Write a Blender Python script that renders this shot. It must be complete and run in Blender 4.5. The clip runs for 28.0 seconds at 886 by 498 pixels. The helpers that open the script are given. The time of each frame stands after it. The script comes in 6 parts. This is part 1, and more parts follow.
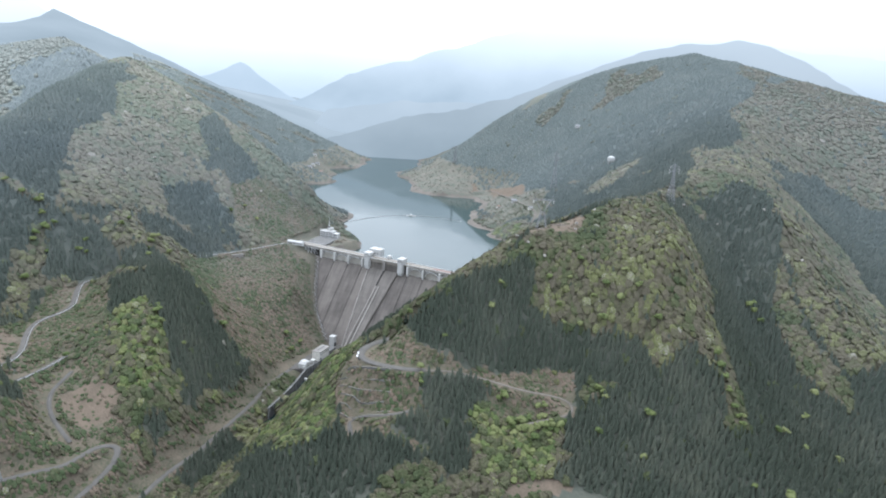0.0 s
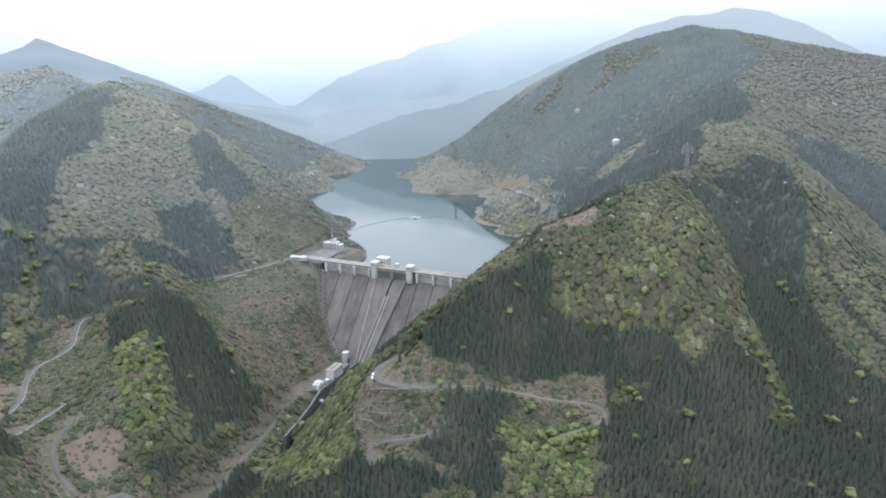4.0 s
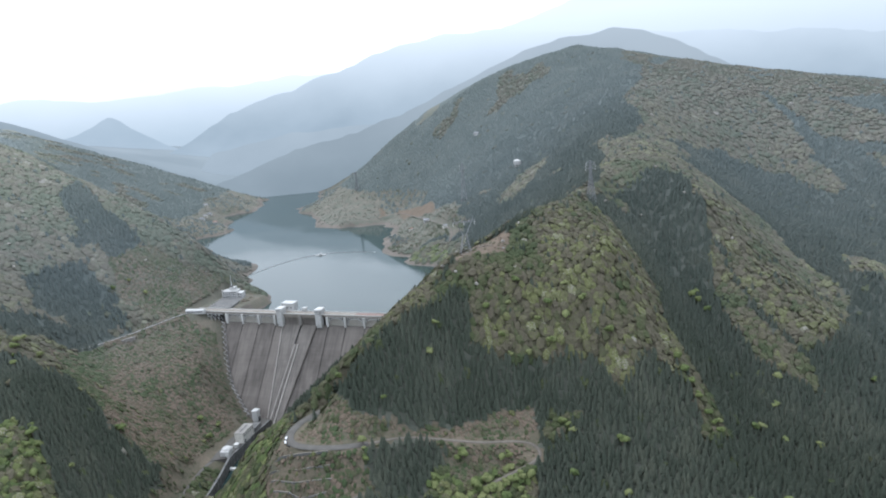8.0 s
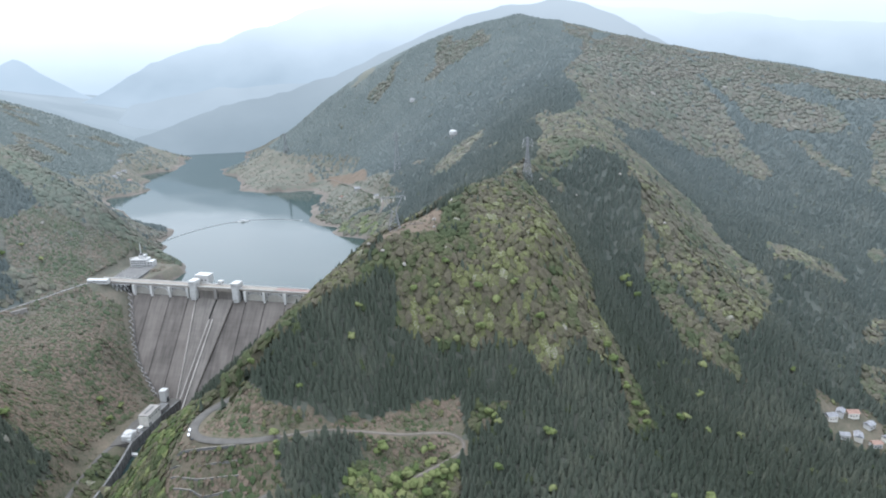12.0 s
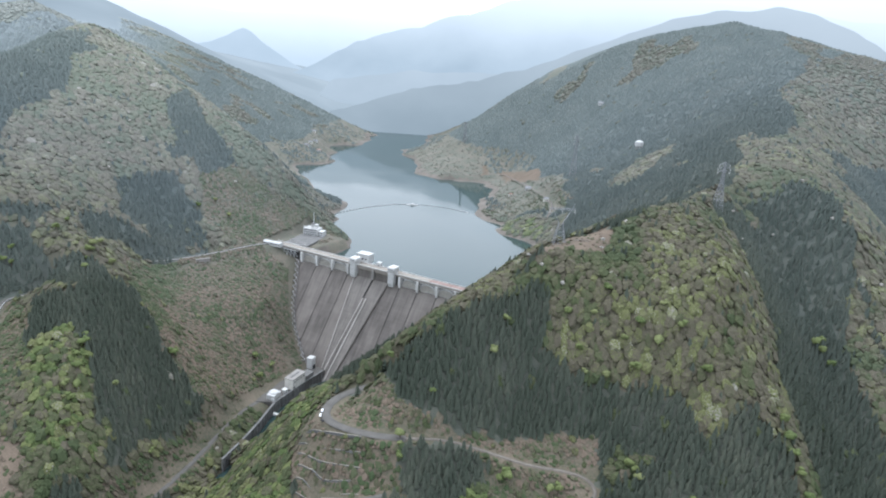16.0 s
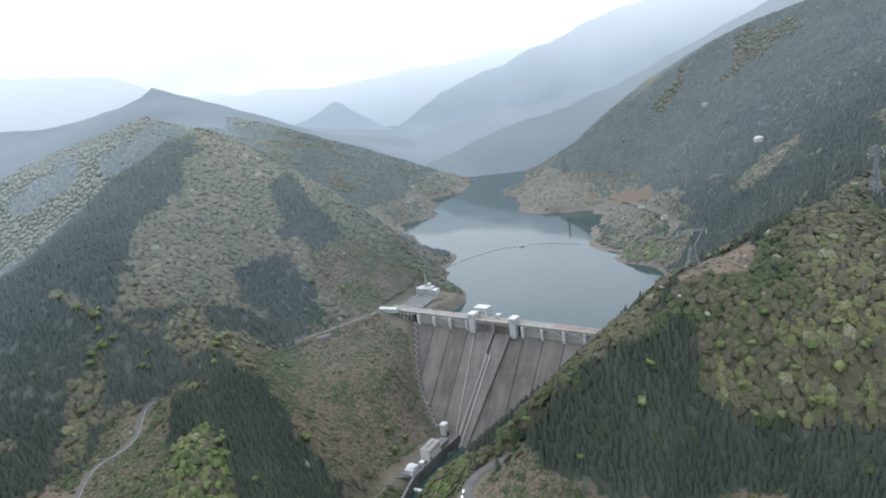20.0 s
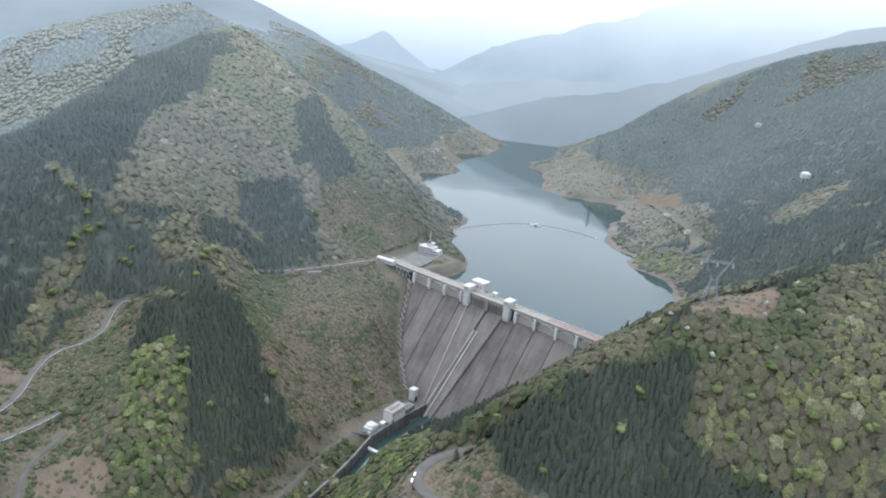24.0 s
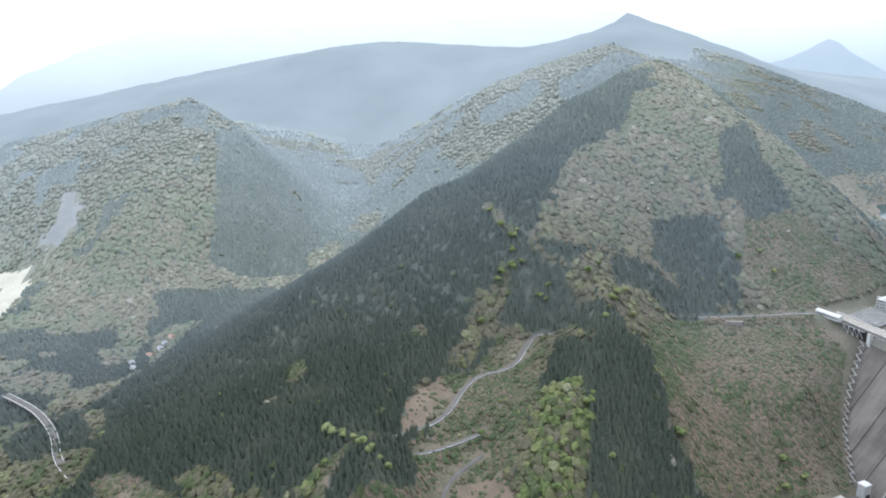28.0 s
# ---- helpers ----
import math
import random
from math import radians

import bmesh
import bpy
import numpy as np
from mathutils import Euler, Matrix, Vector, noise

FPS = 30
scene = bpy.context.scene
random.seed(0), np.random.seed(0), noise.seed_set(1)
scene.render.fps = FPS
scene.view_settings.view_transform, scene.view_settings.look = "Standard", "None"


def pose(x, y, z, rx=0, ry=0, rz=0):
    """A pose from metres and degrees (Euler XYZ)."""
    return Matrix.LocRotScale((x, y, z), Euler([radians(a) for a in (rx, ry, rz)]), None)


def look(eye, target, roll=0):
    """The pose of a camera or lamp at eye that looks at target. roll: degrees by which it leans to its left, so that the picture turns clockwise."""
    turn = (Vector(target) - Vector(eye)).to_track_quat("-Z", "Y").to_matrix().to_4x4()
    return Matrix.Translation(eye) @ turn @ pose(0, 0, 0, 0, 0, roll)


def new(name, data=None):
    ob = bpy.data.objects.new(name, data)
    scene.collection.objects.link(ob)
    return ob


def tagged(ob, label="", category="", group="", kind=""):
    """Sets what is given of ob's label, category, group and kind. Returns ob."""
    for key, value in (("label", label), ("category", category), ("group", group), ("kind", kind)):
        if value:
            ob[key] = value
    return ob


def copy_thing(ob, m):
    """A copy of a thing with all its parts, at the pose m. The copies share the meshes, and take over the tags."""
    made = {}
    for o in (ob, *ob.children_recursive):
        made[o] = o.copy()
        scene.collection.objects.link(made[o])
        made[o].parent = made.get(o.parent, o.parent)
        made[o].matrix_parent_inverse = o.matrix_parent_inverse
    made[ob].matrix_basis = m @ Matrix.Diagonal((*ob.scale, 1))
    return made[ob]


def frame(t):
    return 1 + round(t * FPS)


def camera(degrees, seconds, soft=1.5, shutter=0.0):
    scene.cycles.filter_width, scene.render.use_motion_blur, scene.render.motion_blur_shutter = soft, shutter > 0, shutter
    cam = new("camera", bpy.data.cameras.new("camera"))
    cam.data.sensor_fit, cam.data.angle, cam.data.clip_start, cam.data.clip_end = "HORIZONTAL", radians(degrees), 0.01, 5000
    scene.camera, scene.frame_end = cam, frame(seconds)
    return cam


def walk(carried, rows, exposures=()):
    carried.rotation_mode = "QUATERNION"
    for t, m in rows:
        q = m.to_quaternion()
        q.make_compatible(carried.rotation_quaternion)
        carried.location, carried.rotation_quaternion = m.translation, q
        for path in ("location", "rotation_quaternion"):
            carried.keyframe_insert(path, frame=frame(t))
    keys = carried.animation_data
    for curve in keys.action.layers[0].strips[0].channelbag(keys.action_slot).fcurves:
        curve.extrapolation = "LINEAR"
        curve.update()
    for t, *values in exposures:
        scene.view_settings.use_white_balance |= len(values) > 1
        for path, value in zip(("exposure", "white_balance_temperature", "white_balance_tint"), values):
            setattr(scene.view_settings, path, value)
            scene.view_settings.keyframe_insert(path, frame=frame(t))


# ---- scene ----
cam = camera(69.50, 28.0, soft=2.0)
# seconds, eye, target, roll
PATH = [
    (0, (562.65, -901.95, 437.50), (518.952, -815.263, 413.498), 3.66),
    (0.5, (559.61, -897.22, 438.24), (517.602, -809.480, 415.040), 2.58),
    (1, (556.47, -892.56, 438.89), (515.051, -804.617, 415.427), 3.11),
    (1.5, (553.34, -887.92, 439.47), (510.335, -800.970, 415.183), 3.03),
    (2, (550.42, -883.14, 439.89), (502.750, -798.738, 415.316), 2.15),
    (2.5, (547.57, -878.20, 440.25), (498.362, -794.634, 415.859), -1.02),
    (3, (544.78, -873.26, 440.66), (498.589, -787.931, 416.468), -3.72),
    (3.5, (541.88, -868.53, 441.22), (497.078, -782.587, 416.601), -3.47),
    (4, (539.08, -863.63, 441.72), (494.603, -777.588, 416.824), -1.42),
    (4.5, (536.48, -858.62, 442.15), (494.502, -771.522, 416.628), -1.45),
    (6.5, (525.77, -838.67, 441.29), (488.183, -749.124, 417.443), 3.07),
    (7, (523.71, -832.72, 441.73), (485.019, -743.090, 420.076), -2.19),
    (7.5, (521.75, -826.82, 442.11), (488.289, -734.546, 422.969), -3.67),
    (8, (519.85, -821.10, 442.55), (488.232, -728.726, 420.919), -4.56),
    (8.5, (518.15, -815.66, 442.71), (493.431, -720.900, 422.481), -5.25),
    (9, (516.37, -810.31, 442.98), (493.215, -715.437, 421.482), -3.98),
    (9.5, (514.96, -804.93, 443.45), (486.168, -711.632, 421.858), -1.30),
    (10, (514.83, -799.23, 443.81), (481.994, -707.234, 422.411), 0.19),
    (10.5, (514.93, -793.43, 444.07), (485.078, -700.989, 420.330), -1.45),
    (11, (514.70, -787.59, 444.63), (491.437, -693.924, 418.445), -3.03),
    (11.5, (514.05, -781.85, 445.51), (494.356, -687.761, 417.945), -1.79),
    (12, (513.33, -776.37, 446.55), (491.806, -682.623, 419.203), -1.20),
    (12.5, (512.63, -770.97, 447.67), (490.299, -677.146, 421.243), -1.63),
    (14.5, (508.00, -752.07, 450.47), (480.064, -659.263, 425.838), 2.42),
    (15, (506.11, -747.67, 451.25), (476.720, -655.540, 425.804), 5.12),
    (15.5, (503.95, -743.05, 451.95), (467.111, -654.303, 424.270), 5.68),
    (16, (501.50, -738.23, 452.52), (456.660, -653.629, 423.686), 4.05),
    (16.5, (498.64, -733.47, 453.22), (448.305, -651.812, 424.954), 1.01),
    (17, (495.30, -728.74, 453.86), (439.971, -649.994, 426.695), -1.72),
    (17.5, (492.08, -724.12, 454.28), (432.058, -648.480, 428.266), -3.60),
    (18, (489.12, -719.52, 454.62), (425.324, -646.298, 430.771), -6.15),
    (18.5, (486.13, -714.82, 455.04), (421.087, -642.295, 432.464), -8.64),
    (19, (482.87, -710.27, 455.64), (419.817, -635.863, 433.546), -9.77),
    (19.5, (479.83, -705.80, 456.27), (417.389, -630.729, 434.679), -10.15),
    (20, (477.20, -701.14, 456.99), (416.967, -624.565, 434.439), -7.67),
    (20.5, (474.43, -696.67, 457.83), (417.394, -618.074, 433.976), -8.31),
    (21, (471.82, -692.36, 458.66), (418.548, -611.645, 433.220), -7.21),
    (21.5, (469.11, -687.97, 459.51), (417.793, -606.398, 432.822), -4.80),
    (23.5, (456.63, -671.59, 462.72), (401.350, -593.449, 433.773), 4.10),
    (24, (452.86, -667.44, 463.29), (392.653, -593.365, 433.484), 5.56),
    (24.5, (449.12, -663.47, 463.73), (383.337, -594.582, 433.281), 6.10),
    (25, (445.21, -659.96, 464.08), (375.053, -595.567, 433.571), 6.75),
    (25.5, (441.02, -656.64, 464.37), (368.450, -595.116, 433.588), 4.05),
    (26, (436.68, -653.48, 464.76), (358.080, -600.148, 433.486), 4.05),
    (26.5, (432.16, -650.70, 465.14), (347.178, -608.470, 433.596), 5.48),
    (27, (427.13, -648.54, 465.26), (337.109, -615.160, 437.282), 4.16),
    (27.5, (421.85, -646.88, 465.17), (329.123, -620.236, 438.879), 2.91),
    (28, (416.53, -645.55, 465.08), (322.867, -622.997, 438.255), -2.73),
]
walk(cam, [(t, look(eye, target, roll)) for t, eye, target, roll in PATH], [(t, stops, 5780, 10) for t, stops in ((0, 1.42), (3, 1.36), (6.5, 1.36), (7, 1.3), (7.6, 1.14), (8, 1.08), (10, 1.1), (11, 1.2), (12, 1.42), (13, 1.38), (14.6, 1.26), (16, 1.37), (17, 1.4), (18, 1.24), (19, 1.12), (20, 1.04), (21, 1.1), (24, 1.32), (26, 1.3), (28, 1.42))])

# ---- world, sun ----
world = bpy.data.worlds.new("overcast_sky")
scene.world = world
world.use_nodes = True
wn, wl = world.node_tree.nodes, world.node_tree.links
wn.clear()
SUN_ELEV, SUN_TURN = radians(60), radians(-60)
sky = wn.new("ShaderNodeTexSky")
sky.sky_type, sky.sun_disc = "NISHITA", False
sky.sun_elevation, sky.sun_rotation = SUN_ELEV, SUN_TURN
sky.air_density, sky.dust_density = 1.5, 4.0
sky_dim = wn.new("ShaderNodeVectorMath")
sky_dim.operation = "SCALE"
sky_dim.inputs["Scale"].default_value = 0.12
tex = wn.new("ShaderNodeTexCoord")
squash = wn.new("ShaderNodeMapping")
squash.inputs["Scale"].default_value = (1.0, 1.0, 3.2)
cloud = wn.new("ShaderNodeTexNoise")
cloud.inputs["Scale"].default_value, cloud.inputs["Detail"].default_value = 2.6, 6.0
cloud_tone = wn.new("ShaderNodeValToRGB")
cloud_tone.color_ramp.elements[0].position, cloud_tone.color_ramp.elements[0].color = 0.30, (0.73, 0.79, 0.835, 1)
cloud_tone.color_ramp.elements[1].position, cloud_tone.color_ramp.elements[1].color = 0.62, (0.97, 0.985, 1.0, 1)
mix = wn.new("ShaderNodeMix")
mix.data_type = "RGBA"
mix.inputs["Factor"].default_value = 0.88
back = wn.new("ShaderNodeBackground")
back.inputs["Strength"].default_value = 1.12
wout = wn.new("ShaderNodeOutputWorld")
wl.new(tex.outputs["Generated"], squash.inputs["Vector"])
wl.new(squash.outputs["Vector"], cloud.inputs["Vector"])
wl.new(cloud.outputs["Fac"], cloud_tone.inputs["Fac"])
wl.new(sky.outputs["Color"], sky_dim.inputs[0])
wl.new(sky_dim.outputs["Vector"], mix.inputs["A"])
wl.new(cloud_tone.outputs["Color"], mix.inputs["B"])
# an overcast sky is brighter overhead than at the horizon
rise, lift = wn.new("ShaderNodeSeparateXYZ"), wn.new("ShaderNodeMapRange")
lift.inputs["To Min"].default_value, lift.inputs["To Max"].default_value = 0.53, 1.30
dome = wn.new("ShaderNodeVectorMath")
dome.operation = "SCALE"
wl.new(tex.outputs["Generated"], rise.inputs["Vector"])
wl.new(rise.outputs["Z"], lift.inputs["Value"])
wl.new(mix.outputs["Result"], dome.inputs[0])
wl.new(lift.outputs["Result"], dome.inputs["Scale"])
wl.new(dome.outputs["Vector"], back.inputs["Color"])
wl.new(back.outputs["Background"], wout.inputs["Surface"])

sun_data = bpy.data.lights.new("sun", "SUN")
sun_data.energy, sun_data.angle, sun_data.color = 0.8, radians(50), (1.0, 0.96, 0.9)
sun = new("sun", sun_data)
sun_dir = Vector((math.sin(SUN_TURN) * math.cos(SUN_ELEV), math.cos(SUN_TURN) * math.cos(SUN_ELEV), math.sin(SUN_ELEV)))
sun.matrix_world = look(sun_dir * 900, (0, 0, 0))

LAKE_Z, CREST_Z = 131.0, 150.0


# ---- materials ----
def material(name, rough=0.9, metal=0.0):
    m = bpy.data.materials.new(name)
    m.use_nodes = True
    b = m.node_tree.nodes["Principled BSDF"]
    b.inputs["Roughness"].default_value, b.inputs["Metallic"].default_value = rough, metal
    b.inputs["Specular IOR Level"].default_value = 0.25
    return m, m.node_tree.nodes, m.node_tree.links, b


def surface(name, dark, light, scale=0.3, fine=3.0, rough=0.9, bump=0.3, metal=0.0, depth=0.3):
    """Two tones mixed by a broad and a fine noise, in metres, with a little relief."""
    m, n, l, b = material(name, rough, metal)
    geo = n.new("ShaderNodeNewGeometry")
    a, c = n.new("ShaderNodeTexNoise"), n.new("ShaderNodeTexNoise")
    for node, s, d in ((a, scale, 4.0), (c, fine, 3.0)):
        node.inputs["Scale"].default_value, node.inputs["Detail"].default_value = s, d
        l.new(geo.outputs["Position"], node.inputs["Vector"])
    add = n.new("ShaderNodeMath")
    add.operation = "MULTIPLY_ADD"
    add.inputs[1].default_value = 0.45
    half = n.new("ShaderNodeMath")
    half.operation = "MULTIPLY"
    half.inputs[1].default_value = 0.55
    l.new(c.outputs["Fac"], add.inputs[0])
    l.new(a.outputs["Fac"], half.inputs[0])
    l.new(half.outputs[0], add.inputs[2])
    ramp = n.new("ShaderNodeValToRGB")
    ramp.color_ramp.elements[0].position, ramp.color_ramp.elements[0].color = 0.36, (*dark, 1)
    ramp.color_ramp.elements[1].position, ramp.color_ramp.elements[1].color = 0.64, (*light, 1)
    l.new(add.outputs[0], ramp.inputs["Fac"])
    l.new(ramp.outputs["Color"], b.inputs["Base Color"])
    if bump:
        bp = n.new("ShaderNodeBump")
        bp.inputs["Strength"].default_value, bp.inputs["Distance"].default_value = bump, depth
        l.new(c.outputs["Fac"], bp.inputs["Height"])
        l.new(bp.outputs["Normal"], b.inputs["Normal"])
    return m


def by_haze(n, l, src, palettes):
    """Colour ramps with haze painted in: clear for the near slopes, then the eastern mountain, the hill west of the dam
    and the western hills, one passing into the next along the "far" attribute.
    """
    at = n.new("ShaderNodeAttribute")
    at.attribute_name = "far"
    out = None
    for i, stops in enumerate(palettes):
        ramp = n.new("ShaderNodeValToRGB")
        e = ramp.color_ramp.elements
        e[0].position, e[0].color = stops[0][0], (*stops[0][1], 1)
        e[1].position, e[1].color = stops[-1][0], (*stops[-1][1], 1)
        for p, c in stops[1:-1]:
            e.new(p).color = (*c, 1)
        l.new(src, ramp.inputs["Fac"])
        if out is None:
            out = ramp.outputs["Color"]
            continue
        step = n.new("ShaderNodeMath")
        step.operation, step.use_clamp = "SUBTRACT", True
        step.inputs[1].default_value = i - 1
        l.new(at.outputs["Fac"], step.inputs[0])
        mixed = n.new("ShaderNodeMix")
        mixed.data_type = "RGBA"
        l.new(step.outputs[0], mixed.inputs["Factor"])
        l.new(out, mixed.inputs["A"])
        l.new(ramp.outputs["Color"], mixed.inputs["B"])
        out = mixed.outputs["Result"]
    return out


def haze_of(x, y):
    """How much painted haze a place takes: 0 near the flight, 1 on the eastern mountain, 2 on the hill west of the dam,
    3 on the western hills.
    """
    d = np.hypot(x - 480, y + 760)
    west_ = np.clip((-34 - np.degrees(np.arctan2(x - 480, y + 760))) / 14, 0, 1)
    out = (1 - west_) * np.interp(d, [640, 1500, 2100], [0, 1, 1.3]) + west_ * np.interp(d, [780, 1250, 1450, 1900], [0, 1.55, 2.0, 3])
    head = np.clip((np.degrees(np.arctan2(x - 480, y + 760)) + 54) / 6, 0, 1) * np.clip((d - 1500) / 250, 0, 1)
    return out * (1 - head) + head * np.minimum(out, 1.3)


def cover(name, tones, scale=0.04, fine=0.4):
    """Ground under the growth: four pairs of tones, by reach, the farther ones with haze mixed in, in broad and fine
    patches.
    """
    m = surface(name, tones[0][0], tones[0][1], scale, fine, bump=0.7, depth=1.0)
    n, l = m.node_tree.nodes, m.node_tree.links
    first = next(k for k in n if k.bl_idname == "ShaderNodeValToRGB")
    src = first.inputs["Fac"].links[0].from_socket
    l.new(by_haze(n, l, src, [[(0.36, a), (0.64, b)] for a, b in tones]), n["Principled BSDF"].inputs["Base Color"])
    return m


MAT = {}
# clear soil tones first, then the same ground lightened for haze
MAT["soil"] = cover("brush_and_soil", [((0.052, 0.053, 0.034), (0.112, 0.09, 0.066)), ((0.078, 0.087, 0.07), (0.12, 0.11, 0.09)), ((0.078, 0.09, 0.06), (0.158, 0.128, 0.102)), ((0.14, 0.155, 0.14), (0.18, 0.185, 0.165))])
MAT["concrete"] = surface("dam_concrete", (0.15, 0.14, 0.127), (0.245, 0.23, 0.212), 0.06, 1.2, bump=0.15)
MAT["white"] = surface("white_painted_concrete", (0.34, 0.335, 0.32), (0.46, 0.455, 0.44), 0.25, 2.0, bump=0.1)


# ---- ground plan: ridges, gullies, shores and shelves, each a line of (x, y, ground height) ----
LINES = []


def line(*pts):
    LINES.append(pts)


def level(z, *pts):
    LINES.append([(x, y, z) for x, y in pts])


# the spur right of the dam, from the river up to the pylon and on to the knob
line((150, -470, 58), (160, -400, 88), (180, -350, 136), (212, -300, 170), (225, -250, 203), (262, -200, 234), (285, -115, 266), (300, -55, 265), (345, -40, 286), (385, 10, 302), (411, 98, 306), (440, 220, 318), (470, 340, 345), (487, 449, 366))
line((411, 98, 306), (440, 20, 296), (468, -72, 276), (503, -135, 198), (565, -180, 138), (612, -185, 93), (650, -220, 68))
line((431, -61, 268), (401, -145, 222), (385, -192, 172), (378, -220, 140), (385, -260, 117), (370, -311, 103))
line((336, -234, 150), (284, -299, 148), (265, -296, 154), (236, -320, 146))
line((324, -275, 131), (348, -288, 132), (409, -279, 110), (443, -213, 138), (462, -171, 166))
line((176, -352, 140), (184, -344, 142), (192, -322, 143), (200, -305, 146))
line((184, -344, 142), (212, -346, 140), (240, -336, 139), (262, -326, 140))
line((145, -376, 70), (203, -396, 86), (254, -389, 106), (275, -384, 96), (340, -397, 83), (401, -353, 82), (416, -370, 78), (499, -314, 90), (540, -250, 102), (588, -257, 98), (633, -271, 84))
line((173, -448, 82), (257, -439, 88), (300, -560, 58), (500, -500, 55), (700, -400, 52))
line((450, -720, 46), (700, -720, 46), (450, -950, 46), (700, -1000, 46))
# second and third ribs to the east, with the gully and the village valley
line((487, 449, 366), (540, 300, 328), (588, 164, 286), (624, 109, 220), (675, 68, 192), (716, 0, 161), (732, -48, 112), (770, -100, 68))
line((450, 190, 285), (520, 120, 220), (565, 0, 164), (610, -90, 114), (640, -150, 84), (690, -210, 60))
line((643, -27, 142), (669, -71, 105))
line((1000, -250, 48), (800, -110, 56), (815, -70, 60), (880, 40, 78), (900, 250, 130))
line((500, 640, 425), (700, 620, 300), (768, 480, 205), (812, 170, 166), (879, 102, 100), (930, 30, 68))
line((306, 1200, 590), (515, 1110, 532), (778, 992, 462), (940, 858, 420), (1075, 710, 360), (1250, 500, 300), (1400, 200, 240))
line((487, 449, 366), (500, 640, 430), (480, 800, 460), (420, 1000, 525), (306, 1200, 590))
line((306, 1200, 590), (120, 1240, 560), (-72, 1260, 498), (-210, 1236, 426), (-340, 1180, 328), (-430, 1140, 238), (-560, 1090, 160), (-640, 1072, 131))
line((212, 660, 288), (84, 541, 205), (-32, 678, 168), (-186, 955, 160))
# reservoir: bed and shores
line((0, 40, 70), (-100, 280, 85), (-250, 560, 95), (-520, 860, 100), (-780, 1200, 112), (-930, 1430, 120), (-1060, 1590, 124))
level(131, (185, 40), (170, 200), (135, 310), (112, 345), (85, 353), (54, 358), (20, 388), (8, 428), (-14, 428), (-47, 408), (-60, 470), (-97, 560), (-124, 619), (-150, 690), (-158, 756), (-203, 766), (-271, 716), (-292, 714), (-335, 796), (-380, 786), (-420, 765), (-432, 800), (-485, 905), (-555, 1012), (-610, 1045), (-690, 1142), (-690, 1180), (-670, 1248), (-745, 1420), (-842, 1600))
level(131, (-118, 67), (-134, 114), (-153, 140), (-185, 165), (-215, 178), (-254, 199), (-278, 233), (-287, 270), (-292, 312), (-306, 336), (-337, 370), (-385, 400), (-440, 420), (-552, 502), (-640, 570), (-712, 642), (-692, 675), (-668, 728), (-690, 770), (-770, 850), (-895, 1012), (-881, 1080), (-848, 1132), (-900, 1240), (-990, 1370), (-1045, 1440), (-1150, 1590), (-1300, 1712))
line((-1300, 1740, 133), (-1170, 1700, 134), (-1000, 1665, 134), (-845, 1640, 134))
line((60, 406, 158), (80, 460, 168), (-150, 781, 140))
# the hill left of the dam
line((-1250, 260, 520), (-950, 160, 440), (-736, 79, 468), (-616, 123, 402), (-426, 109, 326), (-263, 113, 236), (-255, 190, 165), (-280, 280, 131))
line((-736, 79, 468), (-649, -137, 404), (-560, -293, 322), (-555, -440, 272), (-520, -530, 216), (-437, -645, 168), (-400, -745, 130), (-314, -800, 92), (-230, -890, 58))
line((-736, 79, 468), (-560, -100, 365), (-447, -235, 292), (-350, -255, 250), (-277, -300, 206), (-231, -278, 197), (-170, -335, 176), (-120, -385, 148), (-78, -405, 134), (-50, -435, 108), (-10, -450, 75), (20, -462, 44))
line((-463, -308, 300), (-451, -394, 270), (-364, -360, 240), (-341, -368, 210), (-285, -382, 165), (-266, -348, 146))
line((-266, -348, 146), (-262, -378, 141), (-250, -405, 134), (-240, -455, 120), (-210, -482, 116), (-180, -508, 112), (-160, -535, 110))
line((-136, -498, 104), (-97, -531, 91), (-45, -560, 75))
line((-49, -504, 71), (-118, -482, 99))
line((-60, -600, 140), (-120, -605, 146), (-200, -640, 128), (-300, -700, 108))
line((-426, 109, 326), (-320, 0, 230), (-270, -30, 180), (-245, -112, 147), (-229, -110, 142), (-212, -60, 148), (-198, -15, 151))
line((-200, 60, 149), (-150, 60, 148), (-140, 90, 140))
line((-224, -113, 136), (-109, -105, 106), (-101, -136, 74), (-60, -150, 30))
line((-250, -190, 150), (-150, -235, 120), (-98, -280, 108), (-82, -290, 86), (-27, -286, 58))
# river below the dam
line((-33, -206, 20), (-30, -232, 19), (2, -337, 18), (19, -400, 16), (34, -440, 14), (60, -520, 12))
line((0, -112, 8), (-3, -200, 4), (18, -262, 3), (34, -330, 0), (55, -420, -3), (85, -530, -6), (170, -640, -8), (330, -780, -10))
line((40, -250, 20), (138, -253, 128), (130, -130, 100), (190, -60, 168), (190, 10, 150))
line((-60, -420, 112), (-10, -520, 60), (30, -600, 40), (0, -700, 40))
# valley and hills to the south west
line((-230, -890, 58), (-470, -1027, 56), (-558, -897, 50), (-612, -865, 51), (-700, -850, 54), (-1000, -620, 95), (-1500, -450, 140), (-2000, -300, 220))
line((-1370, -865, 430), (-1150, -930, 300), (-1000, -1000, 210), (-850, -1010, 118), (-700, -980, 62))
line((-1370, -865, 430), (-1230, -720, 330), (-1000, -730, 180))
line((-1370, -865, 430), (-1500, -1100, 380), (-1500, -1500, 300))
line((-850, -1140, 105), (-1030, -1200, 108))
line((-1250, 260, 520), (-1350, -100, 400), (-1300, -350, 200))
